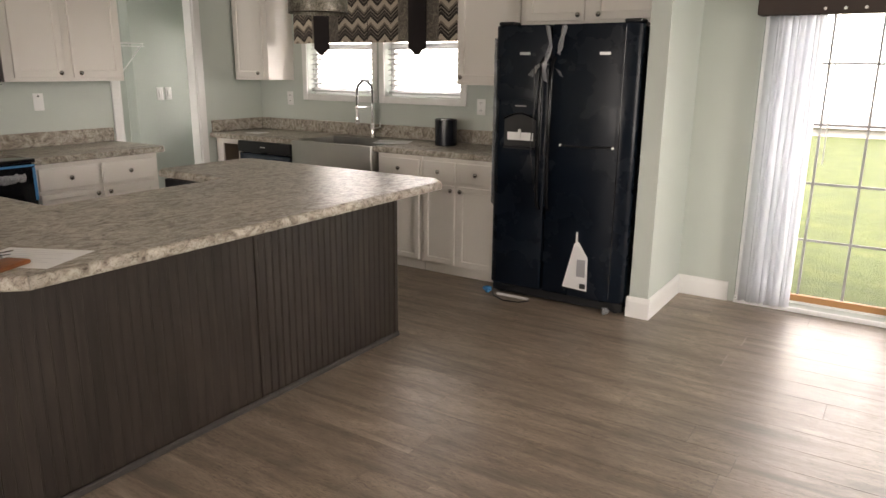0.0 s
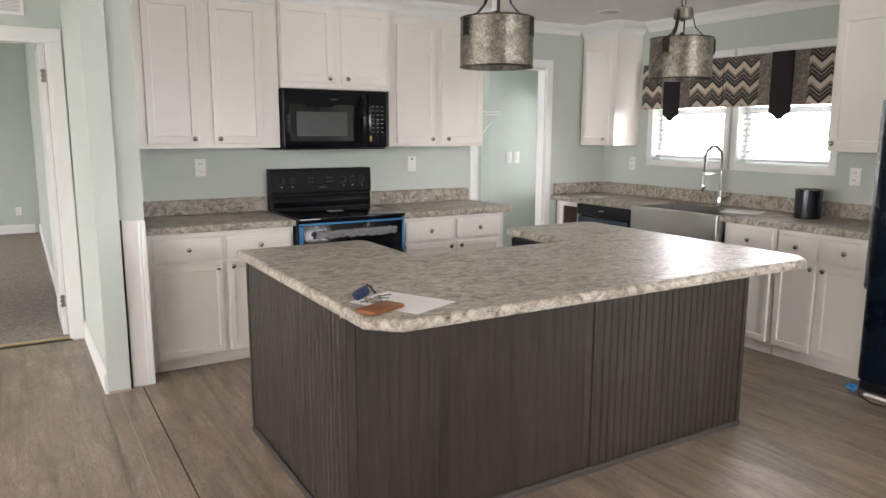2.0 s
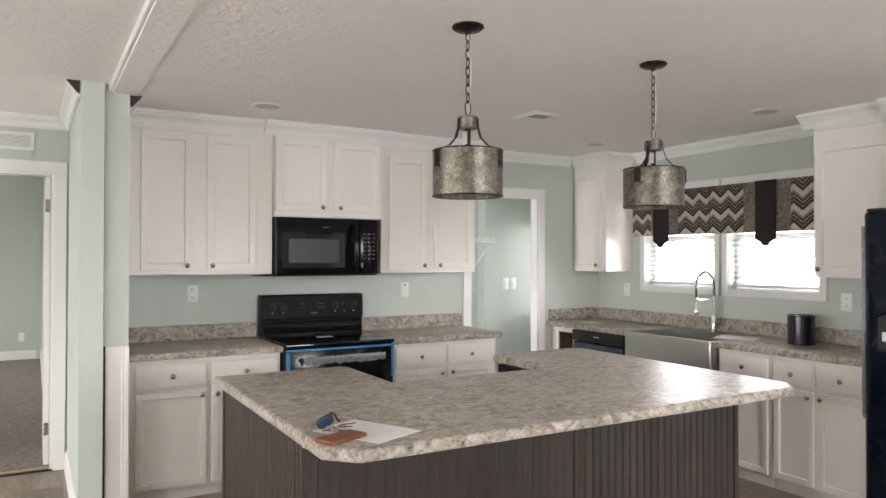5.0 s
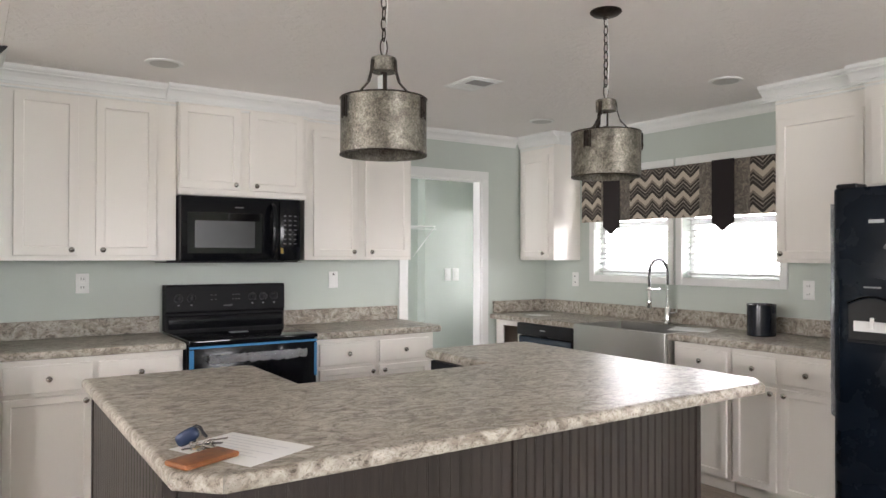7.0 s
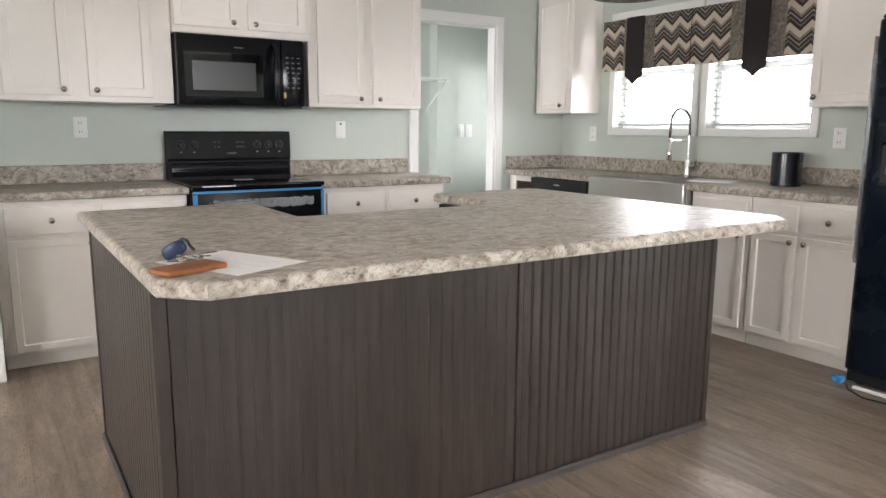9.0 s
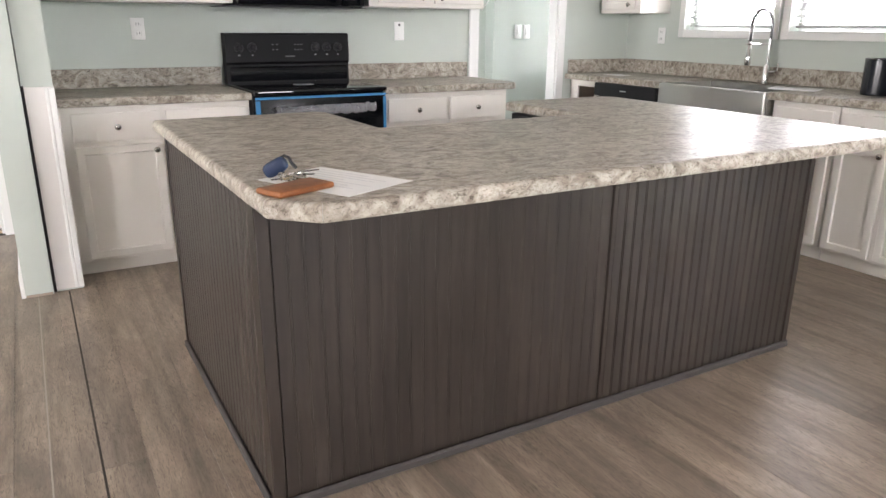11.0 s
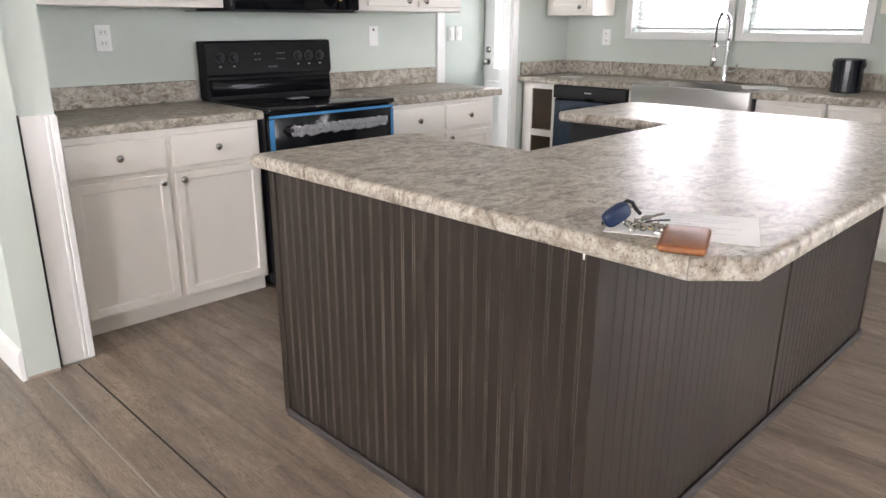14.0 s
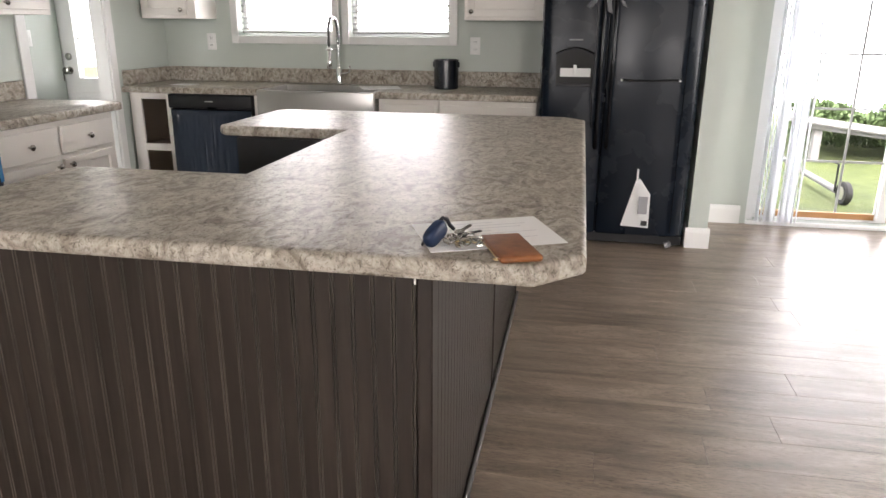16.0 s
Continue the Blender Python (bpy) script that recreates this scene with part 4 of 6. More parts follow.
def contoured(pts):
    """A door leaf with softly curved outer edges."""
    bm = prism(pts, 0.075, 1.745)
    rim = [e for e in bm.edges if abs(e.verts[0].co.z - e.verts[1].co.z) < 1e-5]
    bmesh.ops.bevel(bm, geom=rim, offset=0.008, segments=3, profile=0.5, affect="EDGES")
    return bm


fd = part("freezer_door", contoured([(FX0, -0.662), (FX0, -0.70), (FX0 + 0.008, -0.718), (FX0 + 0.03, -0.731), (FX0 + 0.055, FY), (FM - 0.02, FY), (FM - 0.008, -0.731), (FM - 0.004, -0.72), (FM - 0.004, -0.662)]), FRIDGE, fr, "", True)
rd = part("fridge_door", contoured([(FM + 0.004, -0.662), (FM + 0.004, -0.72), (FM + 0.008, -0.731), (FM + 0.02, FY), (3.775, FY), (3.80, -0.732), (3.825, -0.722), (FX1 - 0.03, -0.705), (FX1 - 0.008, -0.692), (FX1, -0.675), (FX1, -0.662)]), FRIDGE, fr, "", True)
part("toe_grille", box(FX0 + 0.01, FX1 - 0.01, -0.70, -0.66, 0.012, 0.07, 0.003), SATIN, fr)
for x in (FX0 + 0.06, FX1 - 0.06):
    part("roller", lathe([(0.02, 0), (0.02, 0.03)], (x, -0.66, 0.0), segs=12), SATIN, fr)
    part("hinge_cover", box(x - 0.05, x + 0.05, -0.71, -0.60, 1.746, 1.768, 0.006), SATIN, fr)
for x, d in ((FM - 0.034, fd), (FM + 0.034, rd)):
    part("handle", tube([(x, FY, 0.62), (x, FY - 0.035, 0.65), (x, FY - 0.05, 0.75), (x, FY - 0.056, 1.08), (x, FY - 0.05, 1.42), (x, FY - 0.035, 1.52), (x, FY, 1.55)], 0.013, 10), BLACK, d, "long gloss black handle", True)
    part("badge", box(x + (-0.17 if d is fd else 0.28), x + (-0.10 if d is fd else 0.345), FY - 0.002, FY + 0.002, 1.568, 1.585), SILVER, d, "small silver badge")
def arch(x0, x1, z0, z1, rise, y0, y1):
    """Flat panel on the door with a shallow arched top."""
    top = [(x1 + (x0 - x1) * k / 12, z1 + rise * math.sin(math.pi * k / 12)) for k in range(13)]
    bm = bmesh.new()
    loop = [(x0, z0), (x1, z0), *top]
    a = [bm.verts.new((x, y0, z)) for x, z in loop]
    b = [bm.verts.new((x, y1, z)) for x, z in loop]
    bm.faces.new(a)
    bm.faces.new(b[::-1])
    for k in range(len(loop)):
        bm.faces.new((a[k - 1], b[k - 1], b[k], a[k]))
    return bm


dp = part("dispenser", arch(3.03, 3.29, 0.95, 1.275, 0.03, FY - 0.006, FY + 0.002), FRIDGE, fd, "ice and water dispenser")
# Flat dark arch on the door paints in the dispenser hollow's shade.
part("cavity_shade", arch(3.05, 3.27, 1.0, 1.17, 0.035, FY - 0.0085, FY - 0.0062), SLOT, dp, "near-black sheet standing for the shaded dispenser hollow")
part("brow", tube([(3.045 + 0.23 * k / 12, FY - 0.010, 1.178 + 0.036 * math.sin(math.pi * k / 12)) for k in range(13)], 0.005, 6), BLACK, dp, "gloss black arched brow", True)
part("label_card", box(3.075, 3.255, FY - 0.012, FY - 0.009, 1.045, 1.095), PAPER, dp, "white instruction card")
part("paddle", box(3.152, 3.172, FY - 0.020, FY - 0.012, 1.06, 1.115, 0.003), PLASTIC, dp)
part("drip_tray", box(3.05, 3.27, FY - 0.022, FY - 0.004, 0.99, 1.006, 0.003), SATIN, dp)
part("print_bar", box(3.12, 3.20, FY - 0.0075, FY - 0.0055, 1.255, 1.263), PRINT, dp)
st = part("strap", tube([(3.43, FY - 0.004, 1.03), (3.60, FY - 0.006, 1.028), (3.78, FY - 0.004, 1.036)], 0.006, 8), SATIN, rd, "black packing strap")
for x in (3.44, 3.775):
    part("strap_button", lathe([(0.008, 0), (0.008, 0.005), (0.004, 0.008)], (x, FY - 0.004, 1.032), (0, -1, 0), 12), PLASTIC, st, "white plastic button", True)
bm = bmesh.new()
pts = [(3.502, 0.135), (3.672, 0.13), (3.668, 0.345), (3.60, 0.44), (3.575, 0.43)]
f0 = [bm.verts.new((x, FY - 0.006 - 0.014 * ((x - 3.5) % 0.09) / 0.09, z)) for x, z in pts]
f1 = [bm.verts.new((v.co.x, v.co.y - 0.002, v.co.z)) for v in f0]
bm.faces.new(f0)
bm.faces.new(f1[::-1])
for i in range(5):
    j = (i + 1) % 5
    bm.faces.new((f0[i], f0[j], f1[j], f1[i]))
tg = part("paper_bag", bm, PAPER, rd, "white paper document bag taped on")
part("bag_tie", box(3.578, 3.59, FY - 0.009, FY - 0.002, 0.42, 0.50, 0.002), PLASTIC, tg)
part("print_block", box(3.60, 3.655, FY - 0.026, FY - 0.020, 0.22, 0.33), PRINT, tg)
part("bar_label", box(3.625, 3.662, FY - 0.026, FY - 0.020, 0.145, 0.175), SLOT, tg)
for p, name in (([(3.22, FY - 0.007, 1.44), (3.27, FY - 0.02, 1.50), (3.34, FY - 0.03, 1.52), (3.41, FY - 0.02, 1.48), (3.43, FY - 0.01, 1.44)], "tape"), ([(3.33, FY - 0.02, 1.74), (3.36, FY - 0.03, 1.62), (3.33, FY - 0.055, 1.50), (3.345, FY - 0.055, 1.40)], "tape"), ([(3.44, FY - 0.012, 1.74), (3.43, FY - 0.03, 1.66), (3.41, FY - 0.03, 1.56)], "tape")):
    bm = bmesh.new()
    rows = []
    dense = [Vector(p[i]).lerp(Vector(p[i + 1]), t / 8) for i in range(len(p) - 1) for t in range(8)]
    for i, q in enumerate(dense):
        w = 0.014 + 0.01 * noise.noise(Vector((i * 0.4, 0, 5)))
        n1 = 0.008 * noise.noise(Vector((i * 0.5, 3, 1)))
        rows.append((bm.verts.new(q + Vector((-w, n1, w * 0.5))), bm.verts.new(q + Vector((w, -n1, -w * 0.5)))))
    for a, b in zip(rows, rows[1:]):
        bm.faces.new((a[0], a[1], b[1], b[0]))
    o = part("packing_tape", bm, FILM, rd, "crumpled clear packing tape", True)
    o.modifiers.new("thickness", "SOLIDIFY").thickness = 0.001
film(fd, (FX0 - 0.004, FY + 0.03, 0.62), (FX0 - 0.003, FY + 0.031, 0.63), 0.02, 0.0, "film_scrap")
bm = bmesh.new()
rows = []
for i in range(40):
    z = 0.62 + 1.05 * i / 39
    rows.append([bm.verts.new((FX0 - 0.004 - 0.008 * abs(noise.noise(Vector((i * 0.5, k, 2)))), FY + 0.004 + 0.022 * k, z)) for k in range(4)])
for a, b in zip(rows, rows[1:]):
    for k in range(3):
        bm.faces.new((a[k], a[k + 1], b[k + 1], b[k]))
o = part("film_wrap", bm, FILM, fd, "loose clear film along door edge", True)
o.modifiers.new("thickness", "SOLIDIFY").thickness = 0.001

for k, x in enumerate((3.27, 3.36)):
    part("hanging_strip", tube([(x, FY - 0.062, 1.49), (x + 0.012, FY - 0.066, 1.25), (x - 0.006, FY - 0.064, 1.0), (x + 0.014, FY - 0.03, 0.74 + 0.12 * k)], 0.004, 6), SATIN, fd, "dark hanging tape strip", True)
bm = bmesh.new()
bmesh.ops.create_icosphere(bm, subdivisions=3, radius=0.032)
for v in bm.verts:
    v.co *= 0.7 + 0.6 * noise.noise(v.co * 55 + Vector((3, 1, 0)))
    v.co.z = max(v.co.z + 0.026, 0.001)
bmesh.ops.translate(bm, verts=bm.verts, vec=(3.80, -0.752, 0.0))
part("foot_film", bm, FILM, fr, "white plastic film bunched at the foot")
part("edge_bead", tube([(3.806, -0.732, 0.10), (3.806, -0.733, 0.9), (3.806, -0.732, 1.72)], 0.0022, 6), BLACK, rd, "", True)

# ---- sink corner ----
set_out(0.015)
sk = thing("farmhouse_sink", (1.41, -0.35, 0.62), "brushed stainless steel apron-front farmhouse sink", "sink")
bm = box(1.003, 1.822, -0.655, -0.625, 0.625, 0.912, 0.008, 3)
part("apron", bm, STEEL, sk, "", True)
bm = block(box(1.003, 1.022, -0.624, -0.150, 0.66, 0.911), 1.803, 1.822, -0.624, -0.150, 0.66, 0.911)
block(bm, 1.022, 1.803, -0.169, -0.150, 0.66, 0.911)
block(bm, 1.003, 1.822, -0.624, -0.150, 0.645, 0.659)
part("bowl", bm, STEEL, sk)
part("drain", lathe([(0.045, 0), (0.045, 0.004), (0.03, 0.005), (0.028, 0.002)], (1.41, -0.36, 0.6595), segs=20), CHROME, sk, "round chrome drain", True)

set_out(0, -0.04)
fc = thing("kitchen_faucet", (1.42, -0.06, 0.914), "tall chrome spring pull-down kitchen faucet", "faucet")
part("base", lathe([(0.028, 0), (0.028, 0.006), (0.021, 0.012), (0.021, 0.11), (0.016, 0.12)], (1.42, -0.062, 0.9145), segs=20), CHROME, fc, "", True)
part("riser", lathe([(0.0125, 0), (0.0125, 0.17)], (1.42, -0.062, 1.03), segs=16), CHROME, fc, "", True)
arc = [Vector((1.42, -0.062, 1.20))] + [Vector((1.42, -0.062 - 0.10 + 0.10 * math.cos(a), 1.28 + 0.10 * math.sin(a))) for a in [math.pi * k / 14 for k in range(15)]] + [Vector((1.42, -0.262, 1.18))]
part("hose", tube(arc, 0.0085, 10), SATIN, fc, "dark hose inside spring", True)
length, coil, dense = 0.0, [], []
for a, b in zip(arc, arc[1:]):
    n = max(2, int((b - a).length / 0.0016))
    dense += [a.lerp(b, k / n) for k in range(n)]
for i, p in enumerate(dense[:-1]):
    d = (dense[i + 1] - p).normalized()
    s = Vector((1, 0, 0))
    u = d.cross(s)
    ang = i * 0.9
    coil.append(p + 0.0125 * (math.cos(ang) * s + math.sin(ang) * u))
part("spring", tube(coil, 0.0022, 5), CHROME, fc, "coiled chrome spring", True)
part("spray_head", lathe([(0.014, 0), (0.019, 0.01), (0.019, 0.06), (0.014, 0.075), (0.014, 0.14), (0.010, 0.15)], (1.42, -0.262, 1.035), segs=18), CHROME, fc, "", True)
part("support_arm", tube([(1.42, -0.062, 1.165), (1.42, -0.25, 1.168)], 0.006, 8), CHROME, fc, "", True)
part("holder_ring", tube([(1.42 + 0.021 * math.cos(t * 0.524), -0.262 + 0.021 * math.sin(t * 0.524), 1.168) for t in range(12)], 0.005, 6, closed=True), CHROME, fc, "", True)
part("lever", tube([(1.43, -0.062, 0.99), (1.475, -0.062, 0.995), (1.50, -0.066, 1.005), (1.505, -0.068, 1.05)], 0.007, 8), CHROME, fc, "", True)

set_out(-0.03, -0.05)
cn = thing("canister", (2.275, -0.20, 0.914), "black glazed ceramic canister on the worktop", "canister")
part("jar", lathe([(0.078, 0), (0.084, 0.006), (0.0845, 0.18), (0.083, 0.197), (0.078, 0.198), (0.076, 0.18), (0.074, 0.02), (0.02, 0.012)], (2.275, -0.20, 0.9145), segs=40), NAVY, cn, "", True)
part("rim", tube([(2.275 + 0.0825 * math.cos(t * 0.2618), -0.20 + 0.0825 * math.sin(t * 0.2618), 1.107) for t in range(24)], 0.005, 6, closed=True), NAVY, cn, "rolled black rim", True)
for _x in (-1, 1):
    part("lug", box(2.275 + _x * 0.086 - 0.006, 2.275 + _x * 0.086 + 0.006, -0.214, -0.186, 1.06, 1.098, 0.005, 2), NAVY, cn, "", True)
tagged(part("document", prism([(1.64, -0.20), (1.90, -0.10), (1.99, -0.32), (1.74, -0.42)], 0.9145, 0.9175), PAPER), "white sheet of paper lying beside the sink", "paper")
tagged(part("document", box(0.30, 0.46, -0.42, -0.28, 0.9145, 0.916), PAPER), "small white leaflet on the corner worktop", "paper")

set_out()


def outlet(side, u, v, holes=2, name="wall_outlet", label="white duplex wall outlet with screwless plate"):
    o = thing(name, side.at(u, v, 0), label, "outlet" if holes else "switch", "wall outlets" if holes else "light switches")
    bm = bmesh.new()
    side.box(bm, u - 0.037, u + 0.037, v - 0.060, v + 0.060, 0.0005, 0.0065, 0.003, 2)
    plate = part("plate", bm, PLASTIC, o, "", True)
    if holes:
        for dv in (-0.026, 0.026):
            bm = bmesh.new()
            side.box(bm, u - 0.017, u + 0.017, v + dv - 0.017, v + dv + 0.017, 0.006, 0.0085, 0.004, 2)
            s = part("socket", bm, PLASTIC, plate, "", True)
            for du in (-0.007, 0.007):
                bm = bmesh.new()
                side.box(bm, u + du - 0.0015, u + du + 0.0015, v + dv - 0.004, v + dv + 0.008, 0.008, 0.0092)
                part("slot", bm, SLOT, plate)
    else:
        bm = bmesh.new()
        side.box(bm, u - 0.014, u + 0.014, v - 0.030, v + 0.030, 0.006, 0.0095, 0.003, 2)
        part("rocker", bm, PLASTIC, plate, "", True)
    return o


outlet(RW, -3.753, 1.235)
wp = thing("wall_plate", (0, -2.094, 1.228), "plain white wall plate with a single small jack", "wall plate")
_plate = part("plate", box(0.0005, 0.0065, -2.131, -2.057, 1.168, 1.288, 0.003, 2), PLASTIC, wp, "", True)
part("jack", box(0.006, 0.0085, -2.101, -2.087, 1.262, 1.274, 0.001), SLOT, _plate, "dark jack")
for _z in (1.178, 1.281):
    part("screw", lathe([(0.003, 0), (0.003, 0.001)], (0.0065, -2.094, _z), (1, 0, 0), 10), SILVER, _plate)
outlet(WW, 2.407, 1.196)
outlet(WW, 0.38, 1.205)

# ---- kitchen windows ----
for (x0, x1, z0, z1), nm in zip(WIN, ("window_1", "window_2")):
    w = thing(nm, ((x0 + x1) / 2, 0.08, z0), "white vinyl kitchen window with painted casing", "window", kind="structure")
    bm = bmesh.new()
    for a, b, c, d in ((x0 - 0.055, x0, z0 - 0.055, z1 + 0.055), (x1, x1 + 0.055, z0 - 0.055, z1 + 0.055)):
        block(bm, a, b, -0.017, -0.0005, c, d, 0.004)
    block(bm, x0 - 0.0005, x1 + 0.0005, -0.0165, -0.0005, z0 - 0.055, z0, 0.003)
    block(bm, x0 - 0.0005, x1 + 0.0005, -0.0165, -0.0005, z1, z1 + 0.055, 0.003)
    part("casing", bm, WHITE, w)
    bm = bmesh.new()
    for a, b, c, d in ((x0 + 0.001, x0 + 0.035, z0 + 0.001, z1 - 0.001), (x1 - 0.035, x1 - 0.001, z0 + 0.001, z1 - 0.001), (x0 + 0.035, x1 - 0.035, z0 + 0.001, z0 + 0.04), (x0 + 0.035, x1 - 0.035, z1 - 0.04, z1 - 0.001), (x0 + 0.035, x1 - 0.035, (z0 + z1) / 2 - 0.02, (z0 + z1) / 2 + 0.02)):
        block(bm, a, b, 0.09, 0.14, c, d, 0.004)
    part("window_frame", bm, VINYL, w)
    p = part("pane", box(x0 + 0.03, x1 - 0.03, 0.112, 0.116, z0 + 0.03, z1 - 0.03), GLASS, w)
    p.visible_shadow = False
    bl = thing("window_blind", ((x0 + x1) / 2, 0.045, z0), "white slatted horizontal blind lowered in the window", "blind", "kitchen window blinds")
    bm = box(x0 + 0.012, x1 - 0.012, 0.03, 0.055, z0 + 0.02, z0 + 0.035, 0.004)
    part("bottom_rail", bm, SLAT, bl)
    part("head_rail", box(x0 + 0.008, x1 - 0.008, 0.02, 0.07, z1 - 0.045, z1 - 0.004, 0.003), SLAT, bl)
    n = 18
    bm = block(bmesh.new(), -(x1 - x0) / 2 + 0.012, (x1 - x0) / 2 - 0.012, -0.024, 0.024, -0.0014, 0.0014, 0.001)
    bmesh.ops.rotate(bm, verts=bm.verts, matrix=Matrix.Rotation(radians(14), 3, "X"))
    me = bpy.data.meshes.new("slat")
    bm.to_mesh(me)
    bm.free()
    me.materials.append(SLAT)
    for i in range(n):
        s = new("slat", me)
        s.parent = bl
        s.location = (0, 0, 0.05 + (z1 - z0 - 0.11) * i / (n - 1))
    for x in (x0 + 0.12, x1 - 0.12):
        part("cord", tube([(x, 0.03, z0 + 0.03), (x, 0.03, z1 - 0.03)], 0.0012, 5), SLAT, bl)
    part("wand", tube([(x0 + 0.06, 0.018, z1 - 0.05), (x0 + 0.055, 0.016, z0 + 0.10)], 0.003, 6), SLAT, bl)

set_out(-0.04, 0, -0.014)
vl = thing("window_valance", (1.45, -0.08, 1.70), "chevron-print fabric valance with dark pointed ties", "valance")


def cloth(x0, x1, z0, z1, y, waves, amp=0.006, point=0.0, n=24):
    """A hanging strip of cloth with soft folds, 4 mm thick."""
    bm = bmesh.new()
    rows = []
    for i in range(n + 1):
        t = i / n
        x = x0 + (x1 - x0) * t
        row = []
        for k in range(9):
            s = k / 8
            low = z0 - point * (1 - abs(2 * t - 1))
            row.append(bm.verts.new((x, y - amp * math.sin(waves * 2 * math.pi * t) * (0.4 + 0.6 * (1 - s)), low + (z1 - low) * s)))
        rows.append(row)
    for a, b in zip(rows, rows[1:]):
        for k in range(8):
            bm.faces.new((a[k], b[k], b[k + 1], a[k + 1]))
    made = bmesh.ops.extrude_face_region(bm, geom=list(bm.faces))
    bmesh.ops.translate(bm, verts=[v for v in made["geom"] if isinstance(v, bmesh.types.BMVert)], vec=(0, 0.004, 0))
    return bm


VZ0, VZ1 = 1.695, 2.07
for x0, x1 in ((0.592, 0.806), (1.104, 1.424), (1.421, 1.726), (2.114, 2.40)):
    part("printed_panel", cloth(x0, x1, VZ0, VZ1, -0.10, 1.5), CHEVRON, vl, "chevron printed cloth")
for x0, x1 in ((0.798, 0.87), (0.98, 1.112), (1.718, 1.85), (1.99, 2.122)):
    part("side_band", cloth(x0, x1, VZ0, VZ1, -0.096, 1.0, 0.004), BURLAP, vl, "mottled brown cloth band")
for x in (0.925, 1.92):
    part("tie", cloth(x - 0.085, x + 0.085, 1.65, VZ1 + 0.004, -0.112, 0.5, 0.004, 0.06, 12), DARKCLOTH, vl, "dark pointed cloth tie")
part("seam", tube([(1.4225, -0.103, VZ0 + 0.002), (1.4215, -0.104, 1.88), (1.4225, -0.103, VZ1 - 0.002)], 0.0022, 6), DARKCLOTH, vl, "dark seam between printed panels")
part("rod_board", box(0.60, 2.40, -0.094, -0.018, VZ1 - 0.02, VZ1 - 0.002), WHITE, vl)

set_out()

# ---- pendants and ceiling fittings ----


def pendant(x, y, zb, turn):
    p = thing("pendant_light", (x, y, zb), "galvanised metal drum pendant light with bronze chain", "pendant light", "pendants over the island")
    r, h = 0.142, 0.185
    bm = bmesh.new()
    seg = 48
    rings = [[bm.verts.new((x + q * math.cos(2 * math.pi * i / seg), y + q * math.sin(2 * math.pi * i / seg), zb + z)) for i in range(seg)] for q, z in ((r, 0), (r, h), (r - 0.004, h), (r - 0.004, 0))]
    for a, b in zip(rings, rings[1:] + rings[:1]):
        for i in range(seg):
            bm.faces.new((a[i], a[(i + 1) % seg], b[(i + 1) % seg], b[i]))
    part("shade", bm, GALV, p, "mottled galvanised drum", True)
    part("rim", tube([(x + r * math.cos(2 * math.pi * i / 48), y + r * math.sin(2 * math.pi * i / 48), zb + 0.002) for i in range(48)], 0.0028, 6, closed=True), BRONZE, p, "", True)
    part("rim", tube([(x + r * math.cos(2 * math.pi * i / 48), y + r * math.sin(2 * math.pi * i / 48), zb + h) for i in range(48)], 0.0028, 6, closed=True), BRONZE, p, "", True)
    zc = zb + 0.275
    part("cap", lathe([(0.001, 0.002), (0.040, 0), (0.042, 0.002), (0.042, 0.045), (0.039, 0.048), (0.008, 0.049), (0.008, 0.056)], (x, y, zc), segs=28), GALV, p, "", True)
    part("stem", lathe([(0.011, 0), (0.011, 0.14)], (x, y, zc - 0.14), segs=12), BRONZE, p)
    part("socket", lathe([(0.021, 0), (0.021, 0.08)], (x, y, zc - 0.215), segs=16), SATIN, p)
    part("rating_label", box(x - 0.016, x + 0.014, y - 0.0135, y - 0.0115, zc - 0.062, zc - 0.012), PAPER, p, "small pale rating label")
    for k in range(3):
        a = turn + 2 * math.pi * k / 3
        c, s = math.cos(a), math.sin(a)
        pts = [(0.042, zc + 0.035), (0.044, zc + 0.0), (0.056, zc - 0.04), (0.085, zc - 0.072), (0.125, zc - 0.092), (0.1465, zc - 0.098), (0.1465, zc - 0.16)]
        bm = bmesh.new()
        rows = []
        for q, z in pts:
            rows.append([bm.verts.new((x + q2 * c - w * s, y + q2 * s + w * c, z + dz)) for w, q2, dz in ((-0.008, q, 0), (0.008, q, 0), (0.008, q + 0.003, 0.002), (-0.008, q + 0.003, 0.002))])
        for r0, r1 in zip(rows, rows[1:]):
            for i in range(4):
                bm.faces.new((r0[i], r0[(i + 1) % 4], r1[(i + 1) % 4], r1[i]))
        bm.faces.new(rows[0])
        bm.faces.new(rows[-1][::-1])
        arm = part("arm", bm, BRONZE, p, "curved bronze strap")
        part("rivet", lathe([(0.004, 0), (0.004, 0.002), (0.002, 0.003)], (x + 0.149 * c, y + 0.149 * s, zc - 0.145), (c, s, 0), 8), BRONZE, arm)
        bm = block(block(bmesh.new(), 0.1435, 0.1475, -0.017, -0.011, zc - 0.165, zc - 0.096, 0.001), 0.1435, 0.1475, 0.011, 0.017, zc - 0.165, zc - 0.096, 0.001)
        bmesh.ops.rotate(bm, verts=bm.verts, cent=(0, 0, 0), matrix=Matrix.Rotation(a, 3, "Z"))
        bmesh.ops.translate(bm, verts=bm.verts, vec=(x, y, 0))
        part("side_clip", bm, BRONZE, arm)
    z, flip, top = zc + 0.056, 0, CEIL - 0.02
    n = 0
    size = [0.030] + [0.022] * 40
    while z < top - 0.01:
        L = size[n]
        ax = Vector((1, 0, 0)) if n % 2 else Vector((0, 1, 0))
        pts = []
        for t in range(16):
            a = 2 * math.pi * t / 16
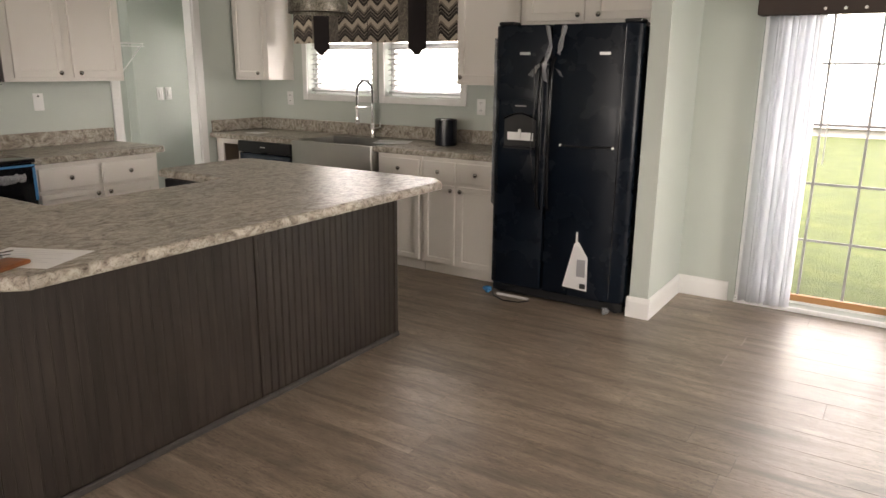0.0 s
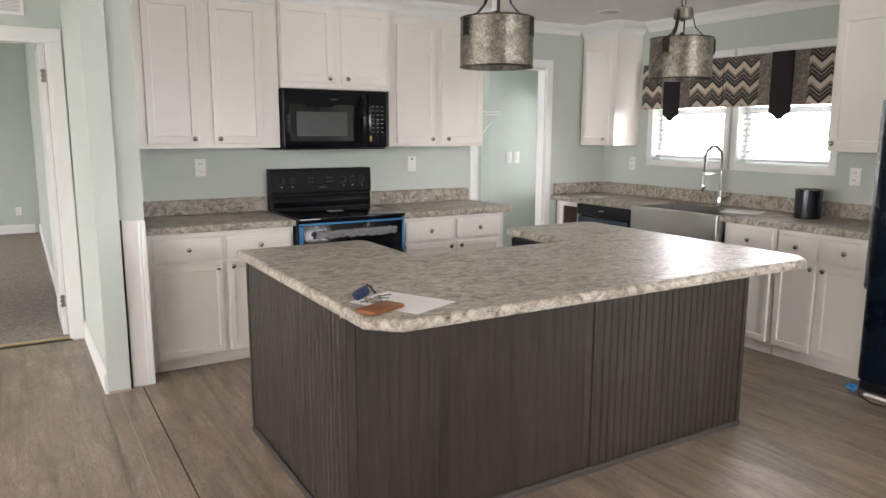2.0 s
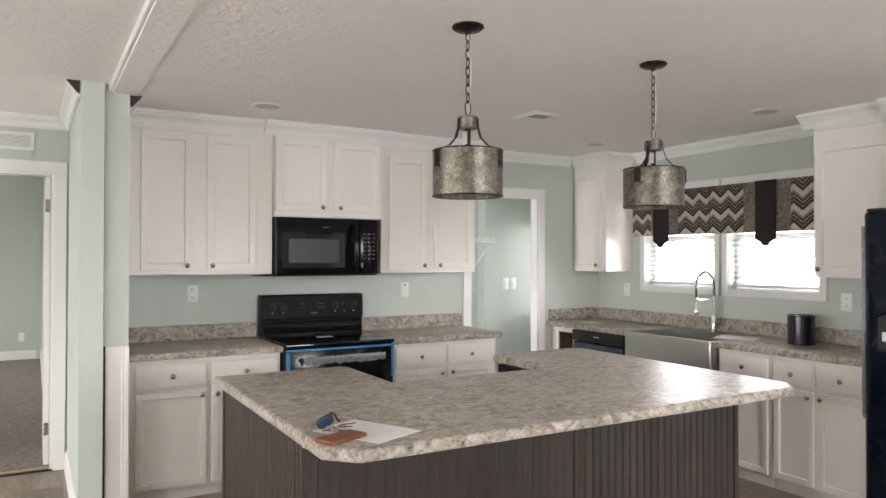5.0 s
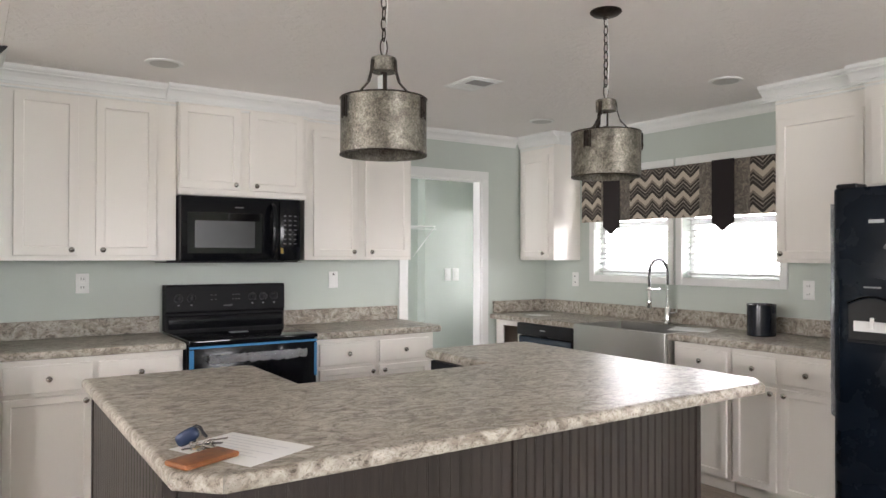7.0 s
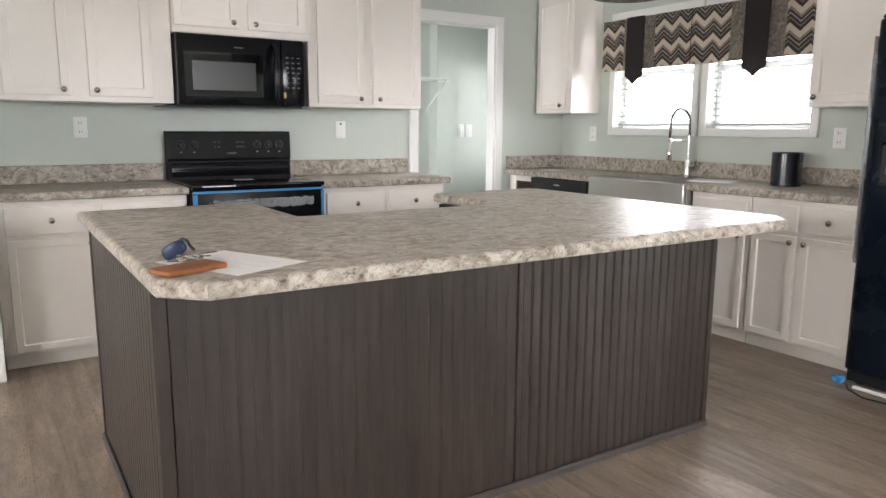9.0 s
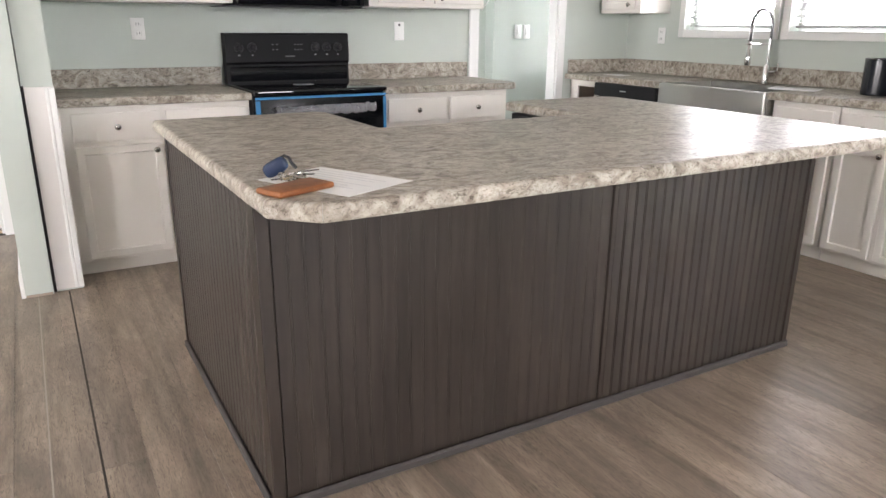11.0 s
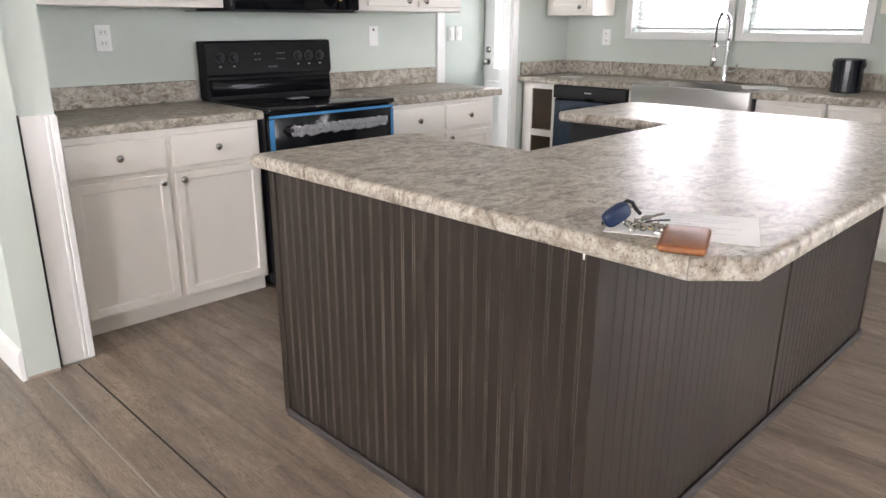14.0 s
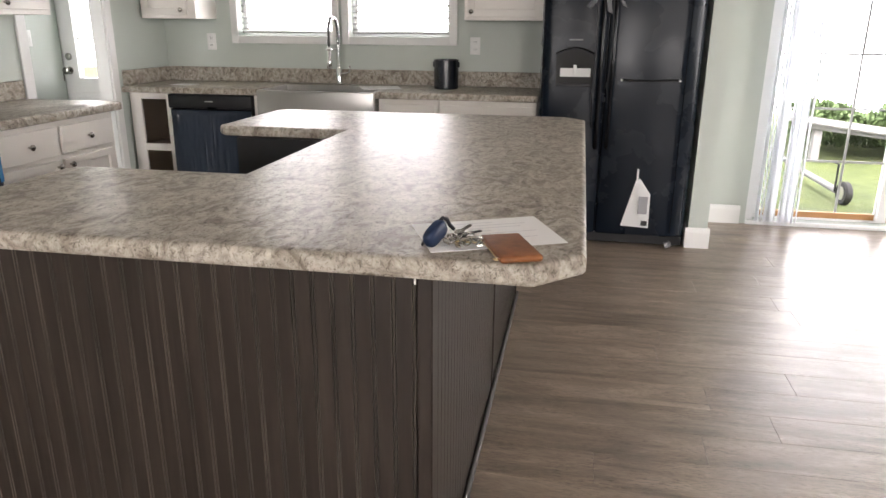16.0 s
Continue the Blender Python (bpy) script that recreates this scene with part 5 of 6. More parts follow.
            pts.append(Vector((x, y, z + L * 0.9)) + ax * (0.0095 if n else 0.013) * math.cos(a) + Vector((0, 0, L * math.sin(a))))
        part("chain_link", tube(pts, 0.0024, 6, closed=True), BRONZE, p, "", True)
        z += L * 1.62
        n += 1
    part("canopy", lathe([(0.064, 0.0), (0.066, -0.006), (0.055, -0.016), (0.012, -0.024), (0.010, -0.034)][::-1], (x, y, CEIL), segs=36), BRONZE, p, "dark bronze ceiling canopy", True)
    part("cord", tube([(x + 0.004, y, zc + 0.05), (x + 0.012, y + 0.006, (zc + CEIL) / 2), (x + 0.006, y, CEIL - 0.02)], 0.0018, 5), PLASTIC, p)
    return p


pendant(2.738, -3.196, 1.738, 0.55)
pendant(2.717, -2.128, 1.735, 0.75)

for x, y in ((0.84, -3.47), (2.29, -0.68), (0.75, -0.72)):
    d = thing("recessed_light", (x, y, CEIL), "white recessed ceiling downlight, switched off", "ceiling light", "recessed ceiling lights")
    part("trim_ring", lathe([(0.095, 0.0), (0.094, -0.005), (0.082, -0.009), (0.074, -0.006)][::-1], (x, y, CEIL), segs=36), PLASTIC, d, "", True)
    part("lens", lathe([(0.074, -0.008), (0.04, -0.011), (0.001, -0.012)][::-1], (x, y, CEIL), segs=36), material("frosted_lens", (0.55, 0.54, 0.52), 0.4), d, "frosted grey lens", True)
set_out(-0.11, -0.02)
cv = thing("ceiling_vent", (1.5, -1.83, CEIL), "white louvred ceiling air register", "vent")
part("frame", box(1.36, 1.66, -1.94, -1.72, CEIL - 0.007, CEIL - 0.0005, 0.003), PLASTIC, cv)
for i in range(8):
    bm = box(1.39, 1.63, -1.915 + i * 0.024, -1.899 + i * 0.024, CEIL - 0.012, CEIL - 0.0065)
    part("slat", bm, PLASTIC if i % 2 else VINYL, cv)
part("damper", box(1.53, 1.63, -1.90, -1.76, CEIL - 0.0135, CEIL - 0.0122), PRINT, cv)

set_out(0, 0.037, -0.026)
wv = thing("wall_vent", (-0.5, -4.96, 2.27), "white louvred return air grille above the bedroom door", "vent")
part("frame", block(block(block(block(box(-0.4995, -0.488, -5.17, -4.755, 2.255, 2.275, 0.003), -0.4995, -0.488, -5.17, -4.755, 2.355, 2.375, 0.003), -0.4995, -0.4885, -5.17, -5.15, 2.275, 2.355), -0.4995, -0.4885, -4.775, -4.755, 2.275, 2.355), -0.4995, -0.4885, -4.97, -4.955, 2.275, 2.355), PLASTIC, wv)
part("backing", box(-0.4995, -0.4965, -5.15, -4.775, 2.275, 2.355), PRINT, wv)
for i in range(9):
    part("slat", box(-0.4965, -0.490, -5.15, -4.775, 2.277 + i * 0.0088, 2.2815 + i * 0.0088), PLASTIC, wv)

set_out()

# ---- utility room ----
ed = thing("door_1", (-0.59, 0.03, 0), "white exterior utility door with narrow glass light", "door", kind="structure")
slab = bmesh.new()
for a, b, c, d in ((-0.985, -0.83, 0.02, 2.03), (-0.575, -0.195, 0.02, 2.03), (-0.83, -0.575, 0.02, 0.885), (-0.83, -0.575, 1.90, 2.03)):
    block(slab, a, b, 0.02, 0.062, c, d)
part("slab", slab, WHITE, ed)
fr2 = block(block(block(block(bmesh.new(), -0.83, -0.805, 0.008, 0.07, 0.885, 1.90), -0.60, -0.575, 0.008, 0.07, 0.885, 1.90), -0.805, -0.60, 0.008, 0.07, 0.885, 0.91), -0.805, -0.60, 0.008, 0.07, 1.87, 1.90)
lt = part("light_frame", fr2, WHITE, ed)
p = part("pane", box(-0.805, -0.60, 0.038, 0.042, 0.91, 1.87), GLASS, lt)
p.visible_shadow = False
part("muntin", block(block(bmesh.new(), -0.805, -0.60, 0.03, 0.05, 1.205, 1.22), -0.805, -0.60, 0.03, 0.05, 1.54, 1.555), VINYL, lt)
part("panel_moulding", block(box(-0.90, -0.28, 0.012, 0.021, 0.16, 0.80, 0.006), -0.86, -0.32, 0.006, 0.013, 0.20, 0.76, 0.005), WHITE, ed)
part("door_knob", lathe([(0.03, 0), (0.03, 0.008), (0.012, 0.012), (0.012, 0.03), (0.028, 0.042), (0.028, 0.058), (0.012, 0.066)], (-0.89, 0.02, 0.968), (0, -1, 0), 20), NICKEL, ed, "satin nickel door knob", True)
part("deadbolt", lathe([(0.028, 0), (0.028, 0.012), (0.02, 0.018)], (-0.885, 0.02, 1.075), (0, -1, 0), 20), NICKEL, ed, "satin nickel deadbolt", True)
part("chime_contact", box(-0.585, -0.565, 0.0, 0.008, 0.90, 0.955, 0.002), SATIN, ed, "small dark door contact")
part("key_set", tube([(-0.90, -0.05, 0.955), (-0.898, -0.052, 0.92), (-0.902, -0.05, 0.89)], 0.004, 6), NICKEL, ed)
tagged(part("utility_wall_return", box(-1.06, -0.93, -0.70, -0.001, 0, CEIL), SAGE), "sage green utility room wall return", "wall", kind="structure")
s1 = outlet(RW, 0, 0, 0, "light_switch", "white rocker light switch")
s1.location = (-0.93, -0.44, 1.22)
copy_thing(s1, Matrix.Translation((-0.93, -0.345, 1.22)))
sh = thing("wire_shelf", (-0.9, -1.4, 1.66), "white coated wire shelf with angled bracket", "shelf")
for k in range(7):
    part("wire", tube([(-1.05 + k * 0.062, -2.6, 1.675), (-1.05 + k * 0.062, -0.74, 1.675)], 0.0035, 6), PLASTIC, sh)
part("front_lip", tube([(-0.672, -2.6, 1.648), (-0.672, -0.74, 1.648)], 0.0035, 6), PLASTIC, sh)
for k in range(14):
    part("cross_wire", tube([(-1.055, -2.55 + k * 0.138, 1.679), (-0.68, -2.55 + k * 0.138, 1.679), (-0.672, -2.55 + k * 0.138, 1.648)], 0.0028, 5), PLASTIC, sh)
part("bracket", tube([(-1.055, -0.75, 1.40), (-0.69, -0.75, 1.664)], 0.006, 6), PLASTIC, sh, "angled white bracket")

# ---- bedroom seen through its door ----
set_out(0, 0.06, -0.02)
bd = thing("door_2", (-0.63, -4.70, 0), "white hollow bedroom door swung open against the wall", "door", kind="structure")
part("slab", box(-1.40, -0.652, -4.708, -4.674, 0.02, 2.10, 0.002), WHITE, bd)
for z in (0.28, 1.88):
    hg = block(box(-0.654, -0.6515, -4.704, -4.678, z - 0.045, z + 0.045), -0.654, -0.645, -4.712, -4.672, z - 0.034, z - 0.028)
    part("hinge", block(block(hg, -0.654, -0.645, -4.712, -4.672, z - 0.003, z + 0.003), -0.654, -0.645, -4.712, -4.672, z + 0.028, z + 0.034), NICKEL, bd, "satin nickel hinge")
part("latch", box(-1.403, -1.40, -4.698, -4.684, 0.93, 0.98), NICKEL, bd)
set_out()
o = outlet(RW, 0, 0, 2)
o.location = (-6.749, -4.87, 0.33)

# ---- sliding door and dining corner ----
set_out(-0.03)
sl = thing("door_3", (5.3, 0.08, 0), "white vinyl sliding glass patio door with grilles", "door", kind="structure")
bm = block(block(box(4.402, 4.45, 0.01, 0.15, 0.031, 2.058), 6.17, 6.218, 0.01, 0.15, 0.031, 2.058), 4.45, 6.17, 0.01, 0.15, 2.01, 2.058)
part("frame", bm, VINYL, sl)
part("track", block(box(4.402, 6.218, -0.02, 0.15, 0.0, 0.029, 0.003), 4.45, 6.17, 0.085, 0.10, 0.03, 0.045), VINYL, sl, "white sill track")
for x0, x1, y in ((4.452, 5.33, 0.10), (5.27, 6.168, 0.05)):
    bm = bmesh.new()
    for a, b, c, d in ((x0, x0 + 0.06, 0.05, 2.008), (x1 - 0.06, x1, 0.05, 2.008), (x0 + 0.06, x1 - 0.06, 1.94, 2.008)):
        block(bm, a, b, y - 0.018, y + 0.018, c, d, 0.003)
    sash = part("sash", bm, VINYL, sl)
    part("bottom_rail", box(x0 + 0.06, x1 - 0.06, y - 0.017, y + 0.017, 0.046, 0.088, 0.003), OAK, sash, "orange wood bottom rail")
    g = part("pane", box(x0 + 0.055, x1 - 0.055, y - 0.003, y + 0.003, 0.085, 1.945), GLASS, sash)
    g.visible_shadow = False
    n = 3
    for i in range(1, n):
        xx = x0 + 0.06 + (x1 - x0 - 0.12) * i / n
        part("muntin", box(xx - 0.007, xx + 0.007, y - 0.006, y + 0.006, 0.09, 1.94), GRILLE, sash)
    for i in range(1, 5):
        zz = 0.09 + 0.36 * i
        part("muntin", box(x0 + 0.06, x1 - 0.06, y - 0.005, y + 0.005, zz - 0.007, zz + 0.007), GRILLE, sash)
set_out()
vb = thing("vertical_blind", (4.55, -0.06, 0.03), "white vertical blind with vanes stacked open beside the glass", "blind")
part("head_rail", box(4.36, 6.28, -0.10, -0.045, 1.93, 1.97, 0.003), PLASTIC, vb)
for i in range(10):
    x = 4.43 + i * 0.029
    a = radians(62 + 22 * math.sin(i * 1.7))
    c, s = math.cos(a), math.sin(a)
    bm = bmesh.new()
    rows = []
    for k in range(7):
        t = (k / 6 - 0.5) * 0.089
        bow = 0.006 * (1 - (2 * k / 6 - 1) ** 2)
        px, py = x + t * c - bow * s, -0.065 + t * s + bow * c
        rows.append([bm.verts.new((px, py, 0.035)), bm.verts.new((px, py, 1.93))])
    for r0, r1 in zip(rows, rows[1:]):
        bm.faces.new((r0[0], r1[0], r1[1], r0[1]))
    v = part("vane", bm, SHADE_CLOTH, vb, "", True)
    v.modifiers.new("thickness", "SOLIDIFY").thickness = 0.0012
part("wand", tube([(4.78, -0.07, 1.93), (4.785, -0.072, 0.95)], 0.004, 6), PLASTIC, vb)
dv = thing("door_valance", (5.3, -0.1, 1.83), "dark brown padded fabric cornice with pale studs", "valance")
part("cornice", box(4.345, 6.30, -0.155, -0.025, 1.80, 2.14, 0.012, 3), paint("dark_brown_suede", (0.055, 0.04, 0.035), 0.9, 60, 0.5, 0.25), dv, "", True)
for i in range(16):
    part("stud", lathe([(0.009, 0), (0.009, 0.002), (0.004, 0.006)], (4.70 + i * 0.1, -0.155, 1.827), (0, -1, 0), 10), PLASTIC, dv, "pale round stud", True)

# ---- things on the island ----
set_out(-0.046, -0.122)
wl2 = thing("leather_wallet", (3.075, -3.75, 0.9145), "tan leather zip wallet lying on the worktop", "wallet")
turn = Matrix.Translation((3.090, -3.738, 0.9145)) @ Matrix.Rotation(radians(-68), 4, "Z")
bm = block(bmesh.new(), -0.078, 0.078, -0.042, 0.042, 0.0, 0.0135, 0.006, 4)
for v in bm.verts:
    v.co.z *= 1.0 + 0.25 * math.cos(v.co.x * 18) * math.cos(v.co.y * 30)
bmesh.ops.transform(bm, matrix=turn, verts=bm.verts)
part("pouch", bm, LEATHER, wl2, "", True)
bm = block(bmesh.new(), -0.068, 0.066, -0.0445, -0.0415, 0.0040, 0.0100, 0.0012, 2)
bmesh.ops.transform(bm, matrix=turn, verts=bm.verts)
part("zip_tape", bm, LEATHER, wl2, "", True)
part("zip", tube([turn @ Vector((-0.064 + 0.032 * k, -0.0446, 0.0070)) for k in range(5)], 0.0013, 6), BRASS, wl2, "brass zip")
part("zip_pull", lathe([(0.006, 0), (0.006, 0.002)], turn @ Vector((0.060, -0.046, 0.0040)), segs=12), BRASS, wl2, "brass zip pull")
part("seam", tube([turn @ Vector((-0.07 + 0.028 * k, 0.0425, 0.0085)) for k in range(6)], 0.0012, 5), LEATHER, wl2)
kf = thing("key_bunch", (2.94, -3.72, 0.9145), "bunch of keys with a blue plastic fob", "keys")
lean = Matrix.Translation((2.938, -3.736, 0.9405)) @ Matrix.Rotation(radians(60), 4, "Z") @ Matrix.Rotation(radians(-30), 4, "Y")
bm = bmesh.new()
bmesh.ops.create_uvsphere(bm, u_segments=28, v_segments=18, radius=1.0)
for v in bm.verts:
    v.co = Vector(math.copysign(abs(q) ** 0.62, q) * r for q, r in zip(v.co, (0.031, 0.0135, 0.0185)))
bmesh.ops.transform(bm, matrix=lean, verts=bm.verts)
part("fob", bm, BLUE, kf, "rounded blue plastic fob", True)
part("fob_strap", tube([lean @ Vector(p) for p in ((0.020, 0, 0.012), (0.033, 0, 0.013), (0.040, -0.002, 0.004), (0.040, -0.004, -0.012), (0.044, -0.006, -0.026))], 0.0042, 8), SATIN, kf, "black loop strap", True)
part("ring", tube([(2.972 + 0.016 * math.cos(t * 0.524), -3.715 + 0.016 * math.sin(t * 0.524), 0.924 + 0.007 * math.cos(t * 0.524)) for t in range(12)], 0.0014, 6, closed=True), CHROME, kf, "steel split ring", True)
random.seed(4)
for i in range(5):
    a = radians(-70 + i * 34)
    m = Matrix.Translation((2.972 + 0.01 * math.cos(a), -3.705 + 0.012 * math.sin(a), 0.918 + i * 0.0032)) @ Matrix.Rotation(a, 4, "Z") @ Matrix.Rotation(radians(random.uniform(-8, 8)), 4, "Y")
    bm = bmesh.new()
    lathe([(0.011, 0), (0.011, 0.0022)], (0.008, 0, 0), segs=16, bm=bm)
    block(bm, 0.016, 0.05, -0.004, 0.0035, 0.0, 0.0021)
    for k in range(4):
        block(bm, 0.024 + k * 0.006, 0.027 + k * 0.006, -0.0058, -0.004, 0.0, 0.0021)
    bmesh.ops.transform(bm, matrix=m, verts=bm.verts)
    part("key", bm, (NICKEL, BRASS, CHROME, SATIN, NICKEL)[i], kf, ("nickel key", "brass key", "chrome key", "black headed key", "nickel key")[i])
part("key", box(2.912, 2.915, -3.748, -3.708, 0.9165, 0.9235), SATIN, kf, "black key blade")
part("second_ring", tube([(3.0 + 0.014 * math.cos(t * 0.524), -3.706 + 0.014 * math.sin(t * 0.524), 0.928 + 0.006 * math.sin(t * 0.524)) for t in range(12)], 0.0016, 6, closed=True), NICKEL, kf, "steel split ring", True)
part("clasp", tube([(2.985, -3.722, 0.924), (3.005, -3.716, 0.930), (3.022, -3.705, 0.928), (3.03, -3.69, 0.922)], 0.0038, 8), NICKEL, kf, "nickel snap clasp", True)
for s in range(4):
    pts = [Vector((2.955 + 0.011 * t, -3.69 - s * 0.014 + 0.013 * math.sin(t * 1.1 + s * 2), 0.9195 + 0.0022 * s + 0.003 * math.sin(t * 2.3 + s))) for t in range(8)]
    for i, (a, b) in enumerate(zip(pts, pts[1:])):
        d = (b - a).normalized()
        side = d.cross(Vector((0, 0, 1))) if i % 2 else Vector((0, 0, 1))
        mid = (a + b) / 2
        part("chain_link", tube([mid + d * 0.0085 * math.cos(t * 0.628) + side * 0.005 * math.sin(t * 0.628) for t in range(10)], 0.0017, 5, closed=True), NICKEL, kf, "", True)
set_out()
sheet = tagged(part("document", prism([(2.81, -3.715), (3.072, -3.585), (3.155, -3.782), (2.893, -3.905)], 0.9143, 0.9152), PAPER), "white printed sheet of paper on the island", "paper")
FAINT = material("faint_grey_print", (0.64, 0.64, 0.65), 0.6)
_a, _u, _w = Vector((2.81, -3.715)), Vector((0.262, -0.13 + 0.26)), Vector((0.083, -0.19))
for _k, (_s, _e) in enumerate(((0.10, 0.62), (0.10, 0.86), (0.10, 0.80), (0.10, 0.55), (0.10, 0.88), (0.10, 0.72), (0.10, 0.84), (0.10, 0.40))):
    _t = 0.12 + 0.10 * _k
    _q = [_a + _u * p + _w * t for p, t in ((_s, _t), (_e, _t), (_e, _t + 0.022), (_s, _t + 0.022))]
    part("print_line", prism([tuple(p) for p in _q], 0.9153, 0.9155), FAINT, sheet)
set_out(-0.06, -0.01)
pr = thing("floor_cord", (3.1, -0.8, 0.0), "thin black power cord lying on the floor", "cord")
part("cable", tube([(3.02, -0.74, 0.006), (3.06, -0.80, 0.006), (3.16, -0.86, 0.006), (3.27, -0.84, 0.006), (3.31, -0.78, 0.006), (3.28, -0.72, 0.008)], 0.004, 6), SATIN, pr, "", True)
tb = thing("tape_scrap", (2.98, -0.74, 0), "scrunched blue tape and film scrap by the refrigerator", "scrap")
bm = bmesh.new()
bmesh.ops.create_icosphere(bm, subdivisions=3, radius=0.04)
for v in bm.verts:
    v.co *= 0.7 + 0.6 * noise.noise(v.co * 40)
    v.co.z = max(v.co.z * 0.7 + 0.024, 0.001)
bmesh.ops.translate(bm, verts=bm.verts, vec=(2.985, -0.745, 0.0))
part("wad", bm, TAPE, tb)
tagged(part("packing_strip", box(3.06, 3.30, -0.765, -0.742, 0.001, 0.014, 0.003), PLASTIC), "white plastic packing strip on the floor", "packing strip")

set_out()

# ---- outdoors ----
G = -0.55
bm = bmesh.new()
near = [bm.verts.new((x, 0.45, G)) for x in (-300, 5.0, 6.6, 300)]
edge = [bm.verts.new((x, y, G)) for x, y in ((-300, 24), (5.2, 24), (8.0, 10.5), (300, 10.5))]
far = [bm.verts.new((x, 400, -60)) for x in (-300, 5.2, 8.0, 300)]
for a, b in ((near, edge), (edge, far)):
    for i in range(3):
        bm.faces.new((a[i], a[i + 1], b[i + 1], b[i]))
tagged(part("ground", bm, GRASS), "bright mown lawn falling away to the distance", "ground", kind="structure")
# Glowing backdrop added for white sky; strength raised for the floor's sheen.
HAZE = material("glowing_haze", (0.9, 0.92, 0.94), 1.0)
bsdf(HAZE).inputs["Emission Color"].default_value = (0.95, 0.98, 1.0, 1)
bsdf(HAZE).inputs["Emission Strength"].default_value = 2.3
tagged(part("backdrop", box(-200, 200, 90, 90.5, -40, 40), HAZE), "added glowing sheet for pale overcast haze in the distance", "sky", kind="structure")
tagged(part("ground", box(-300, 300, -300, -9.3, G - 0.2, G), GRASS), "mown lawn behind the house", "ground", kind="structure")
tagged(part("foundation", box(-7.0, 8.4, 0.165, 0.30, G, 0.0), SIDING), "grey house skirting below the wall", "skirting", kind="structure")
tr = thing("utility_trailer", (6.6, 5.6, G), "flat grey utility trailer with its tongue on the lawn", "trailer")
deck = box(0, 2.8, 5.9, 7.3, -0.035, 0.035, 0.01)
bmesh.ops.transform(deck, matrix=Matrix.Translation((6.4, 0, -0.02)) @ Matrix.Rotation(radians(7), 4, "Y"), verts=deck.verts)
WEATHERED = paint("dull_grey_trailer_paint", (0.13, 0.13, 0.13), 0.7, 30, 0.3, 0.2)
part("deck", deck, WEATHERED, tr, "weathered grey board deck")
part("side_rail", tube([(6.35, 5.85, 0.05), (7.4, 5.85, -0.09), (9.2, 5.85, -0.30)], 0.03, 8), WEATHERED, tr, "grey sloping side rail", True)
for x in (6.6, 9.0):
    part("post", box(x - 0.06, x + 0.06, 5.95, 6.07, G, -0.06 if x < 7 else -0.38, 0.01), WEATHERED, tr, "white painted post")
part("tongue", tube([(6.0, 5.9, -0.40), (6.02, 4.6, -0.42), (6.10, 3.35, -0.43)], 0.04, 10), WEATHERED, tr, "grey steel tongue", True)
wh = part("wheel", lathe([(0.04, -0.04), (0.115, -0.04), (0.13, -0.025), (0.13, 0.025), (0.115, 0.04), (0.04, 0.04)], (6.12, 3.2, G + 0.13), (1, 0.15, 0), 24), RUBBER, tr, "black rubber wheel", True)
part("hub", lathe([(0.075, -0.045), (0.08, 0.0), (0.075, 0.045)], (6.12, 3.2, G + 0.13), (1, 0.15, 0), 18), STEEL, wh, "grey steel hub", True)
part("jack", tube([(6.05, 3.3, -0.42), (6.05, 3.3, -0.12), (5.99, 3.3, -0.09)], 0.012, 8), SATIN, tr)
sd = thing("far_shed", (0.0, 21.0, G), "long low grey shed at the lawn edge", "shed")
part("wall", box(-9, 4.9, 21, 23, G, G + 0.28), SIDING, sd)
bm = bmesh.new()
sweep([(-0.2, 0), (2.2, 0), (1.0, 0.38)], (-9.2, 21, G + 0.28), (5.1, 21, G + 0.28), (0, 1, 0), bm)
part("roof", bm, SIDING, sd)
LEAF = material("hedge_leaf", (0.05, 0.085, 0.025), 0.7)
hd = thing("hedge", (7.6, 6.8, G), "dark green shrub hedge behind the trailer", "hedge")
rng = np.random.default_rng(7)
bm = bmesh.new()
for i in range(2600):
    c = Vector((6.75 + 2.1 * rng.random(), 7.4 + 0.8 * rng.random(), 0))
    hgt = 0.62 + 0.25 * noise.noise(Vector((c.x * 1.7, c.y, 0)))
    c.z = G + hgt * rng.random() ** 0.7
    q = Euler((rng.random() * 6.3, rng.random() * 6.3, rng.random() * 6.3)).to_matrix()
    s = 0.05 + 0.04 * rng.random()
    bm.faces.new([bm.verts.new(c + q @ Vector(p)) for p in ((-s, 0, 0), (0, -s * 0.5, 0.01), (s, 0, 0), (0, s * 0.5, 0.01))])
o = part("foliage", bm, LEAF, hd)
tagged(o, kind="stuff")

